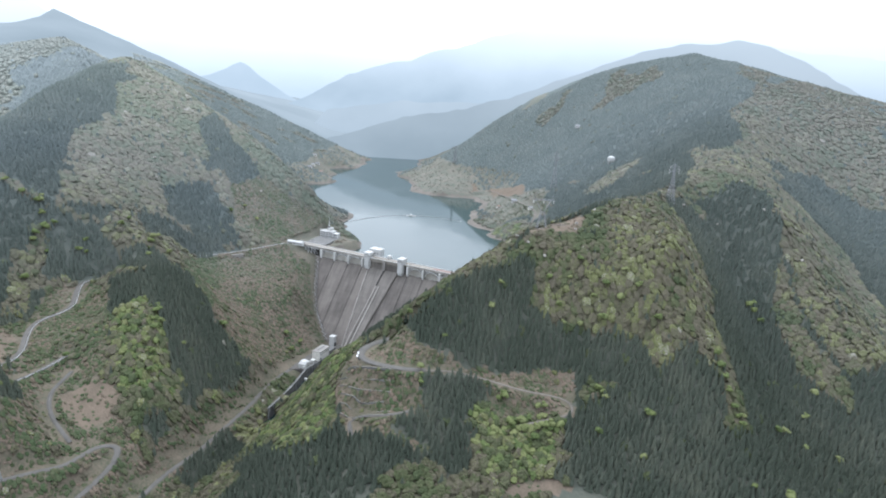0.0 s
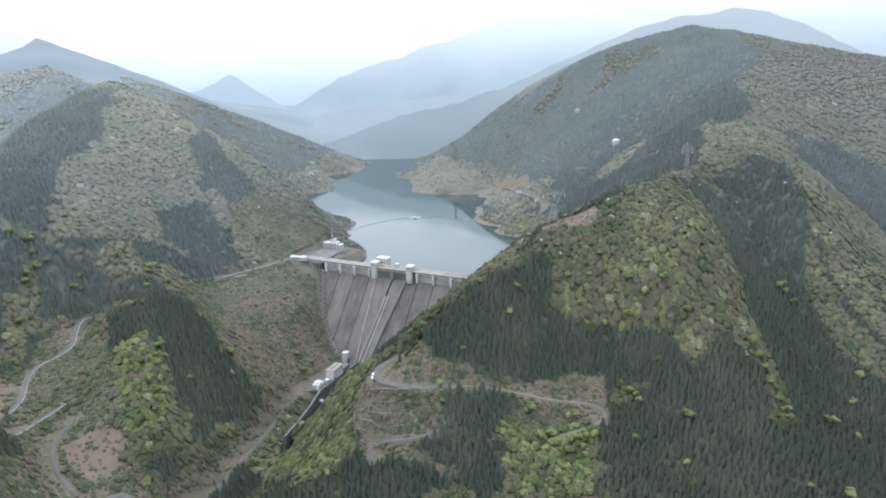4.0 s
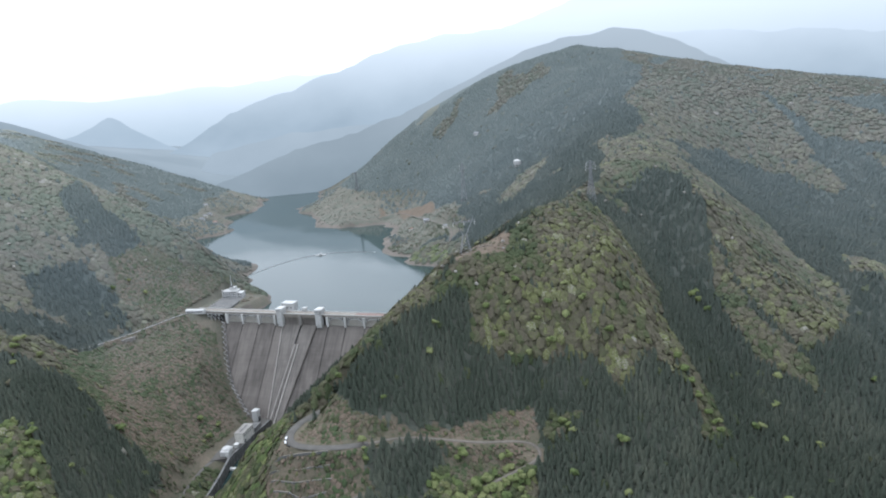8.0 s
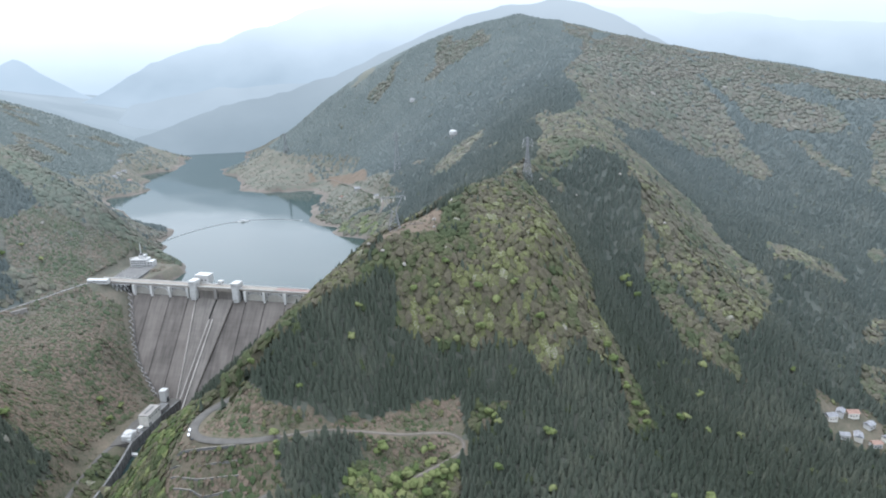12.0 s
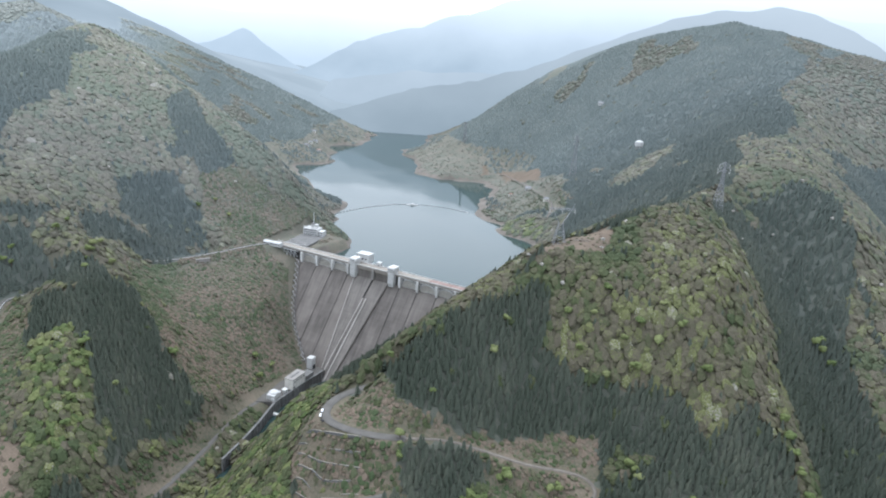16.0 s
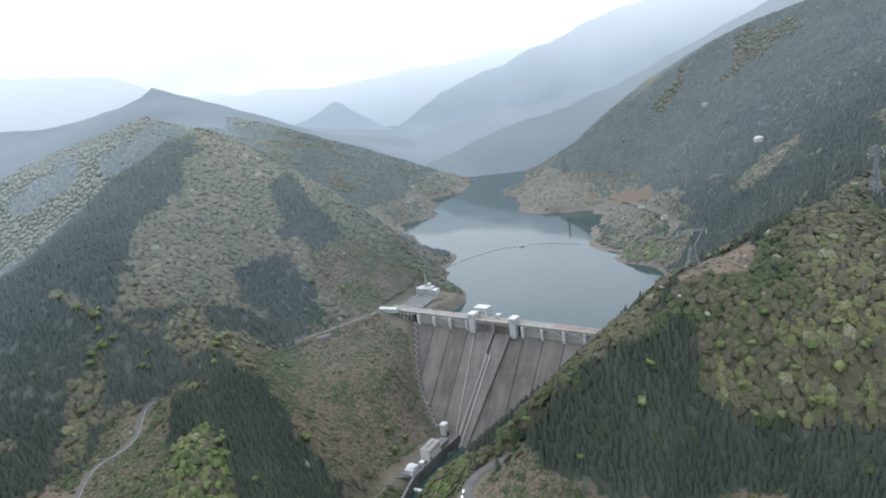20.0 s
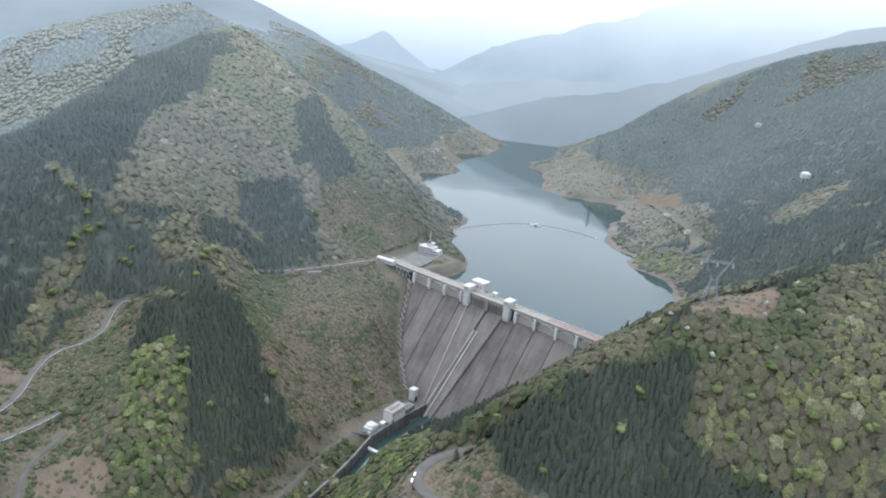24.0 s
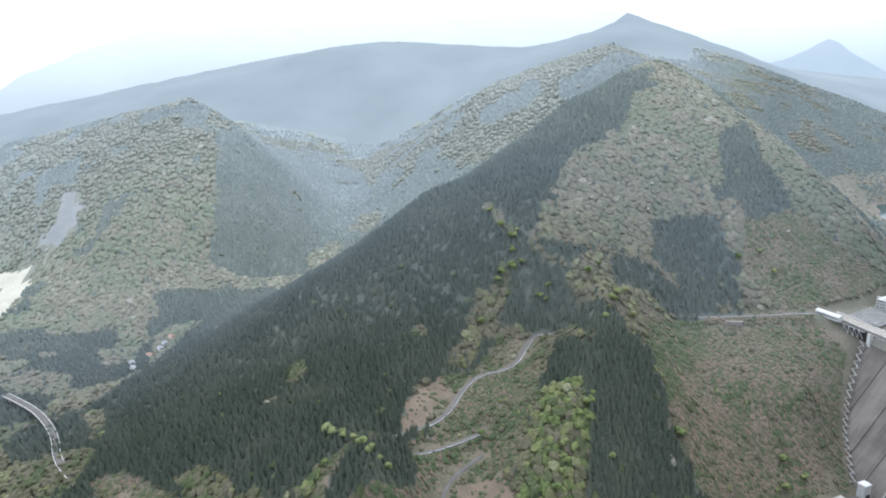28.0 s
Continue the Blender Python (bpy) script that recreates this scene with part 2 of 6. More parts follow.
# slopes and headlands on the west side of the upper reservoir
line((-1000, 1390, 146), (-1150, 1330, 198), (-1350, 1280, 276), (-1600, 1200, 378), (-1900, 1100, 510), (-2300, 900, 680))
line((-690, 692, 142), (-760, 740, 166), (-850, 800, 196), (-1050, 850, 262), (-1300, 900, 345), (-1700, 950, 470))
line((-862, 1100, 142), (-950, 1080, 172), (-1100, 1050, 238), (-1300, 1010, 310))
line((-800, 900, 150), (-900, 940, 182), (-1050, 960, 228))
line((-950, 1250, 150), (-1080, 1220, 190))
# brow of the spur over the river channel
line((155, -450, 66), (140, -400, 70), (130, -362, 86), (108, -320, 90), (98, -290, 95), (88, -258, 92), (72, -215, 66))
# hollows behind and between the hills
line((-900, 480, 230), (-760, 520, 186), (-640, 480, 160), (-480, 360, 162), (-380, 320, 152))
line((-800, -560, 110), (-900, -300, 170), (-960, -50, 270), (-960, 330, 280))
line((600, 480, 300), (690, 330, 212), (745, 150, 140), (800, 20, 92))
line((330, 160, 215), (250, 260, 165))
# foot of the dam and its left contact
line((-143, -7, 135), (-130, -27, 107), (-116, -48, 80), (-96, -67, 54), (-67, -86, 31), (-52, -95, 21))
line((-105, -16, 86), (-85, -36, 58), (-62, -58, 28), (-20, -80, 0), (10, -60, -4), (60, -40, 25), (110, -10, 84))
# frame of the plan
line((-1500, 2300, 190), (-900, 2200, 300), (-200, 2000, 400), (600, 2000, 430), (1400, 1500, 340), (2200, 600, 240))
line((1500, -600, 120), (2200, -900, 160), (1500, -1500, 90), (0, -1500, 60), (-900, -1600, 90), (-2400, -1400, 350), (-2600, -200, 600), (-2400, 1200, 500))


def controls():
    pts = []
    for pl in LINES:
        for a, b in zip(pl[:-1], pl[1:]):
            n = max(1, int(math.dist(a[:2], b[:2]) // 45))
            pts += [tuple(a[k] + (b[k] - a[k]) * i / n for k in range(3)) for i in range(n)]
        pts.append(tuple(pl[-1]))
    seen, out = set(), []
    for p in pts:
        key = (round(p[0] / 12), round(p[1] / 12))
        if key not in seen:
            seen.add(key)
            out.append(p)
    return np.array(out)


CTRL = controls()


def fit_ground():
    n = len(CTRL)
    r = np.hypot(CTRL[:, None, 0] - CTRL[None, :, 0], CTRL[:, None, 1] - CTRL[None, :, 1])
    a = np.zeros((n + 3, n + 3))
    a[:n, :n] = -r + 5.0 * np.eye(n)
    a[:n, n], a[:n, n + 1:], a[n, :n], a[n + 1:, :n] = 1, CTRL[:, :2] / 1000, 1, CTRL[:, :2].T / 1000
    return np.linalg.solve(a, np.concatenate((CTRL[:, 2], np.zeros(3))))


WEIGHTS = fit_ground()
RNG = np.random.default_rng(7)
LATTICE = RNG.random((64, 64))


def ripple(x, y, size):
    """Smooth value noise in -0.5..0.5."""
    u, v = x / size, y / size
    i, j = np.floor(u).astype(int), np.floor(v).astype(int)
    f, g = u - i, v - j
    f, g = f * f * (3 - 2 * f), g * g * (3 - 2 * g)
    q = lambda a, b: LATTICE[a % 64, b % 64]
    return (q(i, j) * (1 - f) + q(i + 1, j) * f) * (1 - g) + (q(i, j + 1) * (1 - f) + q(i + 1, j + 1) * f) * g - 0.5


def ground(x, y):
    """Height of the ground at x, y (arrays)."""
    x, y = np.asarray(x, float), np.asarray(y, float)
    shape = x.shape
    xf, yf = x.ravel(), y.ravel()
    z = np.empty(xf.shape)
    for s in range(0, len(xf), 4000):
        r = np.hypot(xf[s:s + 4000, None] - CTRL[None, :, 0], yf[s:s + 4000, None] - CTRL[None, :, 1])
        z[s:s + 4000] = -r @ WEIGHTS[:-3] + WEIGHTS[-3] + (xf[s:s + 4000] * WEIGHTS[-2] + yf[s:s + 4000] * WEIGHTS[-1]) / 1000
    z = z + 7 * ripple(xf, yf, 70) + 3 * ripple(xf + 900, yf, 26)
    return z.reshape(shape)


def mesh_from(name, verts, faces, mats, smooth=False, face_mat=None):
    """A mesh from numpy arrays; faces is an (n, 3) or (n, 4) array."""
    me = bpy.data.meshes.new(name)
    k = faces.shape[1]
    me.vertices.add(len(verts))
    me.vertices.foreach_set("co", np.asarray(verts, np.float32).ravel())
    me.loops.add(faces.size)
    me.loops.foreach_set("vertex_index", faces.ravel().astype(np.int32))
    me.polygons.add(len(faces))
    me.polygons.foreach_set("loop_start", np.arange(0, faces.size, k, dtype=np.int32))
    me.polygons.foreach_set("use_smooth", np.full(len(faces), smooth))
    for m in mats:
        me.materials.append(m)
    if face_mat is not None:
        me.polygons.foreach_set("material_index", face_mat.astype(np.int32))
    me.update(calc_edges=True)
    return me


def spread(lo, a, b, hi, fine, n_out):
    """Even steps from a to b, growing steps out to lo and hi."""
    t = np.linspace(0, 1, n_out + 1)[1:] ** 1.7
    return np.concatenate(((a + (lo - a) * t)[::-1], np.arange(a, b, fine), b + (hi - b) * np.concatenate(([0], t))))


# ---- helpers for building ----
def part(name, data, mat, parent, label=""):
    """Links a bmesh or mesh as one object under a thing or part."""
    if isinstance(data, bmesh.types.BMesh):
        me = bpy.data.meshes.new(name)
        data.to_mesh(me)
        data.free()
        me.materials.append(mat)
    else:
        me = data
    ob = new(name, me)
    ob.parent = parent
    if label:
        ob["label"] = label
    return ob


def thing(name, label, category, at=(0, 0, 0), turn=0.0, group="", kind=""):
    ob = new(name)
    ob.matrix_world = pose(*at, 0, 0, turn)
    return tagged(ob, label, category, group, kind)


def add_box(bm, x0, x1, y0, y1, z0, z1, bevel=0.0, taper=1.0):
    vs = []
    for z, k in ((z0, 1.0), (z1, taper)):
        cx, cy = (x0 + x1) / 2, (y0 + y1) / 2
        vs += [bm.verts.new((cx + (x - cx) * k, cy + (y - cy) * k, z)) for x, y in ((x0, y0), (x1, y0), (x1, y1), (x0, y1))]
    fs = [bm.faces.new([vs[i] for i in f]) for f in ((3, 2, 1, 0), (4, 5, 6, 7), (0, 1, 5, 4), (1, 2, 6, 5), (2, 3, 7, 6), (3, 0, 4, 7))]
    if bevel:
        edges = list({e for f in fs for e in f.edges})
        bmesh.ops.bevel(bm, geom=edges, offset=bevel, segments=2, affect="EDGES", profile=0.5)
    return vs


def box(x0, x1, y0, y1, z0, z1, bevel=0.0, taper=1.0):
    bm = bmesh.new()
    add_box(bm, x0, x1, y0, y1, z0, z1, bevel, taper)
    return bm


def add_beam(bm, a, b, w, h=None):
    """A straight bar from a to b."""
    a, b, h = Vector(a), Vector(b), h or w
    d = (b - a).normalized()
    side = d.cross(Vector((0, 0, 1)))
    side = side.normalized() if side.length > 1e-4 else Vector((1, 0, 0))
    up = side.cross(d)
    vs = [bm.verts.new(p + side * sx * w / 2 + up * sz * h / 2) for p in (a, b) for sx, sz in ((-1, -1), (1, -1), (1, 1), (-1, 1))]
    for f in ((3, 2, 1, 0), (4, 5, 6, 7), (0, 1, 5, 4), (1, 2, 6, 5), (2, 3, 7, 6), (3, 0, 4, 7)):
        bm.faces.new([vs[i] for i in f])


def beam(a, b, w, h=None):
    bm = bmesh.new()
    add_beam(bm, a, b, w, h)
    return bm


def add_ring(bm, radii, zs, n=16, cx=0.0, cy=0.0, cap=True):
    """A turned form from radii at heights."""
    rows = [[bm.verts.new((cx + r * math.cos(2 * math.pi * i / n), cy + r * math.sin(2 * math.pi * i / n), z)) for i in range(n)] for r, z in zip(radii, zs)]
    for a, b in zip(rows[:-1], rows[1:]):
        for i in range(n):
            bm.faces.new((a[i], a[(i + 1) % n], b[(i + 1) % n], b[i]))
    if cap:
        bm.faces.new(rows[0][::-1])
        bm.faces.new(rows[-1])


def turned(radii, zs, n=16):
    bm = bmesh.new()
    add_ring(bm, radii, zs, n)
    return bm


def densify(pts, step):
    out = []
    for a, b in zip(pts[:-1], pts[1:]):
        n = max(1, int(math.dist(a, b) // step))
        out += [tuple(a[k] + (b[k] - a[k]) * i / n for k in range(len(a))) for i in range(n)]
    return out + [tuple(pts[-1])]


def rounded(pts, passes=3):
    """Cuts the corners of a line, for a smooth bend."""
    for _ in range(passes):
        q = [pts[0]]
        for a, b in zip(pts[:-1], pts[1:]):
            q += [tuple(a[k] * 0.75 + b[k] * 0.25 for k in range(3)), tuple(a[k] * 0.25 + b[k] * 0.75 for k in range(3))]
        pts = q + [pts[-1]]
    return pts


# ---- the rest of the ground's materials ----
# the farther pairs carry haze in their colour
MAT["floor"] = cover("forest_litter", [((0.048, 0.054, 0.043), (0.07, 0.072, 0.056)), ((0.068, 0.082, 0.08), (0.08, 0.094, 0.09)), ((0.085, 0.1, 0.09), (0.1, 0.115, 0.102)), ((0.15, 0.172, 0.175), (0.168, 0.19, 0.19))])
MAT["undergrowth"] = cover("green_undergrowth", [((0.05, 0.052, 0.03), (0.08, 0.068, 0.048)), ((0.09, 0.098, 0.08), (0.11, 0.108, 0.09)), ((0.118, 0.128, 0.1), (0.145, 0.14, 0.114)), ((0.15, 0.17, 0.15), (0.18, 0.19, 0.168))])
MAT["bare"] = surface("bare_tan_soil", (0.075, 0.06, 0.043), (0.13, 0.099, 0.073), 0.05, 0.6, bump=0.6, depth=0.6)
MAT["shore"] = surface("bare_shore_rock", (0.075, 0.066, 0.055), (0.135, 0.118, 0.1), 0.02, 0.25, bump=0.6, depth=0.8)
MAT["cliff"] = surface("grey_quarry_face", (0.15, 0.158, 0.155), (0.2, 0.205, 0.2), 0.02, 0.2, bump=0.4, depth=0.8)
MAT["quarry"] = surface("pale_quarry_ground", (0.25, 0.235, 0.19), (0.34, 0.32, 0.265), 0.02, 0.2, bump=0.2)
MAT["asphalt"] = surface("worn_asphalt", (0.064, 0.06, 0.054), (0.094, 0.088, 0.079), 0.1, 1.5, bump=0.1)
MAT["rail"] = surface("galvanised_rail", (0.42, 0.425, 0.43), (0.58, 0.58, 0.575), 0.3, 3.0, 0.5, 0.0, 0.3)
MAT["steel"] = surface("weathered_lattice_steel", (0.17, 0.175, 0.18), (0.27, 0.275, 0.28), 0.2, 2.0, 0.6, 0.0, 0.3)
MAT["dark"] = surface("shadowed_opening", (0.015, 0.017, 0.02), (0.03, 0.032, 0.036), 0.4, 3.0, 0.4, 0.0)
MAT["glass"] = surface("dark_window_glass", (0.03, 0.035, 0.04), (0.06, 0.065, 0.07), 0.2, 2.0, 0.12, 0.0)
MAT["wallgrey"] = surface("stained_retaining_wall", (0.075, 0.074, 0.072), (0.16, 0.157, 0.15), 0.12, 1.4, bump=0.3)
MAT["deck"] = surface("crest_road_paving", (0.165, 0.148, 0.125), (0.235, 0.213, 0.185), 0.08, 1.0, bump=0.1)
MAT["roofgrey"] = surface("grey_roof_tile", (0.12, 0.12, 0.125), (0.24, 0.24, 0.25), 0.3, 2.0, 0.7)
MAT["roofbrown"] = surface("brown_metal_roof", (0.16, 0.1, 0.08), (0.26, 0.17, 0.13), 0.3, 2.0, 0.6)
MAT["cream"] = surface("cream_plaster", (0.45, 0.43, 0.38), (0.6, 0.57, 0.52), 0.3, 2.0)
MAT["bark"] = surface("grey_brown_bark", (0.06, 0.045, 0.035), (0.13, 0.1, 0.08), 0.6, 5.0, bump=0.5)
MAT["carwhite"] = surface("white_car_paint", (0.7, 0.7, 0.7), (0.78, 0.78, 0.78), 0.5, 2.0, 0.25, 0.0)
MAT["rubber"] = surface("black_rubber", (0.015, 0.015, 0.015), (0.03, 0.03, 0.03), 1.0, 6.0, 0.8, 0.0)


def streaked(name, dark, light, rough=0.85):
    """Concrete with run-off streaks down the fall line and pour lines across it."""
    m, n, l, b = material(name, rough)
    geo, info = n.new("ShaderNodeNewGeometry"), n.new("ShaderNodeObjectInfo")
    runs, blotch, pours = n.new("ShaderNodeTexNoise"), n.new("ShaderNodeTexNoise"), n.new("ShaderNodeTexNoise")
    for node, s, d in ((runs, (0.3, 0.025, 0.025), 6.0), (blotch, (0.05, 0.03, 0.03), 6.0), (pours, (0.02, 0.5, 0.55), 2.0)):
        mp = n.new("ShaderNodeMapping")
        mp.inputs["Scale"].default_value = s
        l.new(geo.outputs["Position"], mp.inputs["Vector"])
        l.new(mp.outputs["Vector"], node.inputs["Vector"])
        node.inputs["Scale"].default_value, node.inputs["Detail"].default_value = 1.0, d
    acc = None
    for node, w in ((runs, 0.36), (blotch, 0.5), (pours, 0.14)):
        k = n.new("ShaderNodeMath")
        k.operation = "MULTIPLY_ADD"
        k.inputs[1].default_value = w
        l.new(node.outputs["Fac"], k.inputs[0])
        if acc:
            l.new(acc.outputs[0], k.inputs[2])
        else:
            k.inputs[2].default_value = 0.0
        acc = k
    tint = n.new("ShaderNodeMath")
    tint.operation = "MULTIPLY_ADD"
    tint.inputs[1].default_value = 0.10
    l.new(info.outputs["Random"], tint.inputs[0])
    l.new(acc.outputs[0], tint.inputs[2])
    ramp = n.new("ShaderNodeValToRGB")
    ramp.color_ramp.elements[0].position, ramp.color_ramp.elements[0].color = 0.40, (*dark, 1)
    ramp.color_ramp.elements[1].position, ramp.color_ramp.elements[1].color = 0.66, (*light, 1)
    l.new(tint.outputs[0], ramp.inputs["Fac"])
    l.new(ramp.outputs["Color"], b.inputs["Base Color"])
    return m


MAT["block"] = streaked("dam_face_concrete", (0.076, 0.067, 0.060), (0.145, 0.128, 0.114))
MAT["chute"] = streaked("spillway_concrete", (0.074, 0.066, 0.059), (0.165, 0.148, 0.133))
MAT["guide"] = streaked("pale_guide_wall_concrete", (0.2, 0.185, 0.165), (0.34, 0.315, 0.285))
MAT["joint"] = surface("dark_joint", (0.022, 0.021, 0.02), (0.04, 0.038, 0.036), 0.3, 2.0)
MAT["trim"] = streaked("pale_weathered_concrete", (0.36, 0.35, 0.33), (0.52, 0.507, 0.485))


# ---- woodland plan ----
ZONES = []


def zone(kind, *pts):
    ZONES.append((kind, np.array(pts, float)))


zone("conifer", (226, -236), (258, -208), (299, -163), (327, -164), (336, -192), (372, -196), (411, -180), (462, -171), (486, -194), (466, -218), (433, -223), (388, -223), (346, -243), (331, -286), (289, -305), (256, -304), (220, -309), (186, -282), (198, -264))
zone("spring", (242, -222), (292, -136), (348, -61), (415, 98), (440, 36), (519, -71), (537, -109), (564, -158), (585, -216), (566, -231), (547, -179), (513, -163), (486, -194), (462, -171), (411, -180), (372, -196), (336, -192), (327, -164), (299, -163), (258, -208))
zone("spring", (133, -268), (179, -281), (211, -275), (226, -236), (240, -228), (225, -280), (199, -294), (174, -308))
zone("conifer", (433, 106), (502, 176), (565, 156), (579, 93), (602, 10), (628, -52), (685, -79), (825, -60), (767, -221), (426, -327), (414, -283), (434, -232), (486, -194), (513, -163), (547, -179), (566, -231), (585, -216), (564, -158), (537, -109), (519, -71))
zone("spring", (433, 205), (443, 318), (498, 364), (568, 427), (623, 275), (687, 180), (771, 171), (759, 117), (709, -41), (669, -68), (628, -52), (602, 10), (579, 93), (565, 156), (502, 176))
zone("conifer", (263, -333), (291, -309), (335, -302), (340, -318), (324, -350), (286, -356), (269, -350))
zone("green", (338, -313), (408, -279), (417, -299), (412, -330), (327, -359), (327, -344))
zone("scrub", (126, -302), (212, -352), (264, -337), (270, -353), (290, -367), (108, -330))
zone("scrub", (186, -295), (256, -304), (289, -305), (332, -291), (410, -255), (413, -277), (336, -306), (291, -309), (263, -335), (221, -348))
zone("conifer", (-1093, -139), (-1112, 94), (-1170, 338), (-693, 45), (-600, -101), (-514, -179), (-454, -274), (-383, -301), (-356, -349), (-447, -393))
zone("spring", (-1155, 330), (-614, 81), (-480, 47), (-402, -6), (-346, -94), (-349, -216), (-380, -319), (-454, -274), (-514, -179), (-600, -101))
zone("conifer", (-613, 107), (-438, 89), (-349, 83), (-325, 36), (-405, 16), (-480, 47))
zone("conifer", (-375, -322), (-347, -218), (-344, -96), (-367, -8), (-305, -20), (-287, -88), (-279, -151), (-257, -257), (-302, -300), (-345, -326))
zone("mixed", (-354, 88), (-317, 228), (-297, 307), (-210, 37), (-244, -33), (-280, -71), (-309, -9), (-326, 44))
zone("conifer", (-299, -306), (-242, -268), (-168, -268), (-99, -294), (-25, -287), (-25, -302), (-27, -366), (-1, -410), (-3, -438), (-36, -399), (-79, -379), (-127, -367), (-172, -340), (-244, -336))
zone("green", (-152, -403), (-133, -370), (-79, -379), (-36, -399), (-4, -440), (-42, -483), (-77, -459))
zone("scrub", (-249, -258), (-178, -41), (-141, -6), (-72, -75), (-40, -104), (-28, -192), (-27, -282), (-99, -294), (-168, -268))
zone("scrub", (-308, -469), (-250, -357), (-148, -402), (-83, -468), (-44, -488), (-81, -567))
zone("conifer", (-393, -422), (-356, -349), (-302, -304), (-244, -336), (-258, -351), (-314, -465))
zone("conifer", (-454, -903), (-665, -837), (-778, -696), (-597, -537), (-1109, -305), (-614, -295), (-452, -245), (-369, -325), (-361, -392), (-287, -396), (-244, -462), (-213, -555), (-125, -623), (-104, -689), (-224, -853))
zone("conifer", (-82, -583), (-99, -555), (-72, -546), (-67, -650), (-70, -624))
zone("green", (-90, -679), (-109, -646), (-111, -593), (-92, -591), (-74, -629), (-67, -650))
zone("conifer", (-1054, -800), (-1713, -680), (-1799, -537), (-1648, -406), (-1307, -420), (-1076, -539), (-860, -697), (-892, -813))
zone("spring", (-1347, -1103), (-2404, -997), (-1956, -753), (-1054, -800), (-892, -813), (-853, -883), (-928, -1011), (-810, -1050), (-1046, -1126))
zone("spring", (765, 210), (830, 200), (905, 110), (885, 75), (800, 120))
zone("green", (150, -455), (110, -400), (90, -330), (120, -318), (165, -350), (180, -385), (200, -410), (190, -450))
zone("spring", (174, -289), (184, -240), (80, 25), (121, 96), (139, 140), (139, 315), (177, 281), (274, -154), (235, -223), (228, -245), (198, -276), (204, -303))
zone("scrub", (-170, -30), (-60, -150), (-60, -215), (10, -330), (60, -520), (30, -520), (-20, -340), (-40, -290), (-120, -240), (-240, -190), (-240, -110))
zone("green", (20, -250), (60, -170), (120, -240), (170, -310), (165, -360), (120, -400), (70, -420), (40, -330))
zone("bare", (289, -122), (292, -60), (330, -38), (352, -62), (345, -95), (318, -112))
zone("bare", (-91, -514), (-95, -490), (-67, -488), (-28, -501), (-17, -531), (-46, -536))
zone("bare", (-226, 914), (-119, 871), (-72, 754), (-172, 828))
zone("bare", (-205, -490), (-160, -545), (-190, -560), (-235, -500))
zone("conifer", (-1087, 90), (-1025, 176), (-688, 5), (-523, -113), (-508, -184), (-428, -292), (-444, -333), (-505, -326), (-544, -272))
zone("spring", (-414, -307), (-508, -184), (-513, -121), (-677, 23), (-760, 90), (-583, 127), (-448, 42), (-365, -48), (-353, -136), (-324, -273), (-353, -325))
zone("conifer", (-353, -136), (-367, -55), (-325, -41), (-284, -46), (-270, -130), (-289, -177))
zone("conifer", (-489, 70), (-455, 109), (-336, 60), (-314, -14), (-375, -29))
zone("scrub", (-262, -60), (-250, -40), (-205, 115), (-126, 115), (-126, -30), (-175, -45), (-230, -120))
zone("conifer", (-211, -366), (-173, -340), (-165, -281), (-127, -278), (-75, -296), (-26, -289), (-19, -326), (-22, -409), (-43, -414), (-63, -393), (-94, -378), (-131, -375), (-140, -396), (-140, -418))
zone("green", (-133, -374), (-95, -378), (-64, -393), (-44, -414), (-32, -401), (-3, -442), (-43, -489), (-80, -455), (-120, -422), (-131, -395))
zone("scrub", (-319, 50), (-289, 74), (-250, 86), (-206, 108), (-205, 31), (-247, -31), (-262, -70), (-225, -60), (-200, 10))
zone("green", (-329, -46), (-297, 19), (-262, -16), (-272, -79))
zone("scrub", (140, -325), (182, -306), (252, -305), (294, -300), (337, -271), (400, -220), (408, -240), (400, -280), (352, -333), (336, -313), (294, -314), (264, -330), (268, -347), (274, -368), (262, -395), (300, -398), (317, -404), (280, -410), (250, -412), (225, -420), (200, -402), (173, -376), (152, -345))
zone("conifer", (266, -335), (292, -317), (332, -306), (340, -318), (324, -350), (286, -356), (276, -350))
zone("green", (338, -371), (342, -340), (374, -307), (405, -297), (421, -333), (411, -370), (391, -391), (361, -392))
zone("bare", (380, -394), (404, -375), (440, -360), (446, -374), (386, -406))
zone("quarry", (-1035, -1242), (-1005, -1163), (-857, -1138), (-779, -1153), (-800, -1185))
zone("rock", (-1062, -1165), (-1095, -1149), (-1180, -1139), (-1150, -1085), (-1058, -1081), (-1010, -1112))
zone("conifer", (503, 933), (457, 678), (486, 469), (414, 447), (353, 419), (-92, 795), (-124, 999), (149, 1031), (349, 1093))
zone("conifer", (511, 244), (558, 159), (602, 98), (636, 13), (681, -39), (712, -64), (829, -46), (1021, 543), (889, 621), (731, 613), (591, 494))
zone("spring", (460, 675), (505, 980), (614, 972), (810, 784), (987, 653), (963, 597), (734, 640), (593, 526), (507, 480))
zone("spring", (461, 337), (508, 373), (588, 403), (680, 354), (751, 252), (772, 137), (723, -10), (682, -31), (638, 23), (603, 108), (560, 168), (475, 229))
zone("scrub", (774, -114), (843, -114), (843, -53), (774, -53))
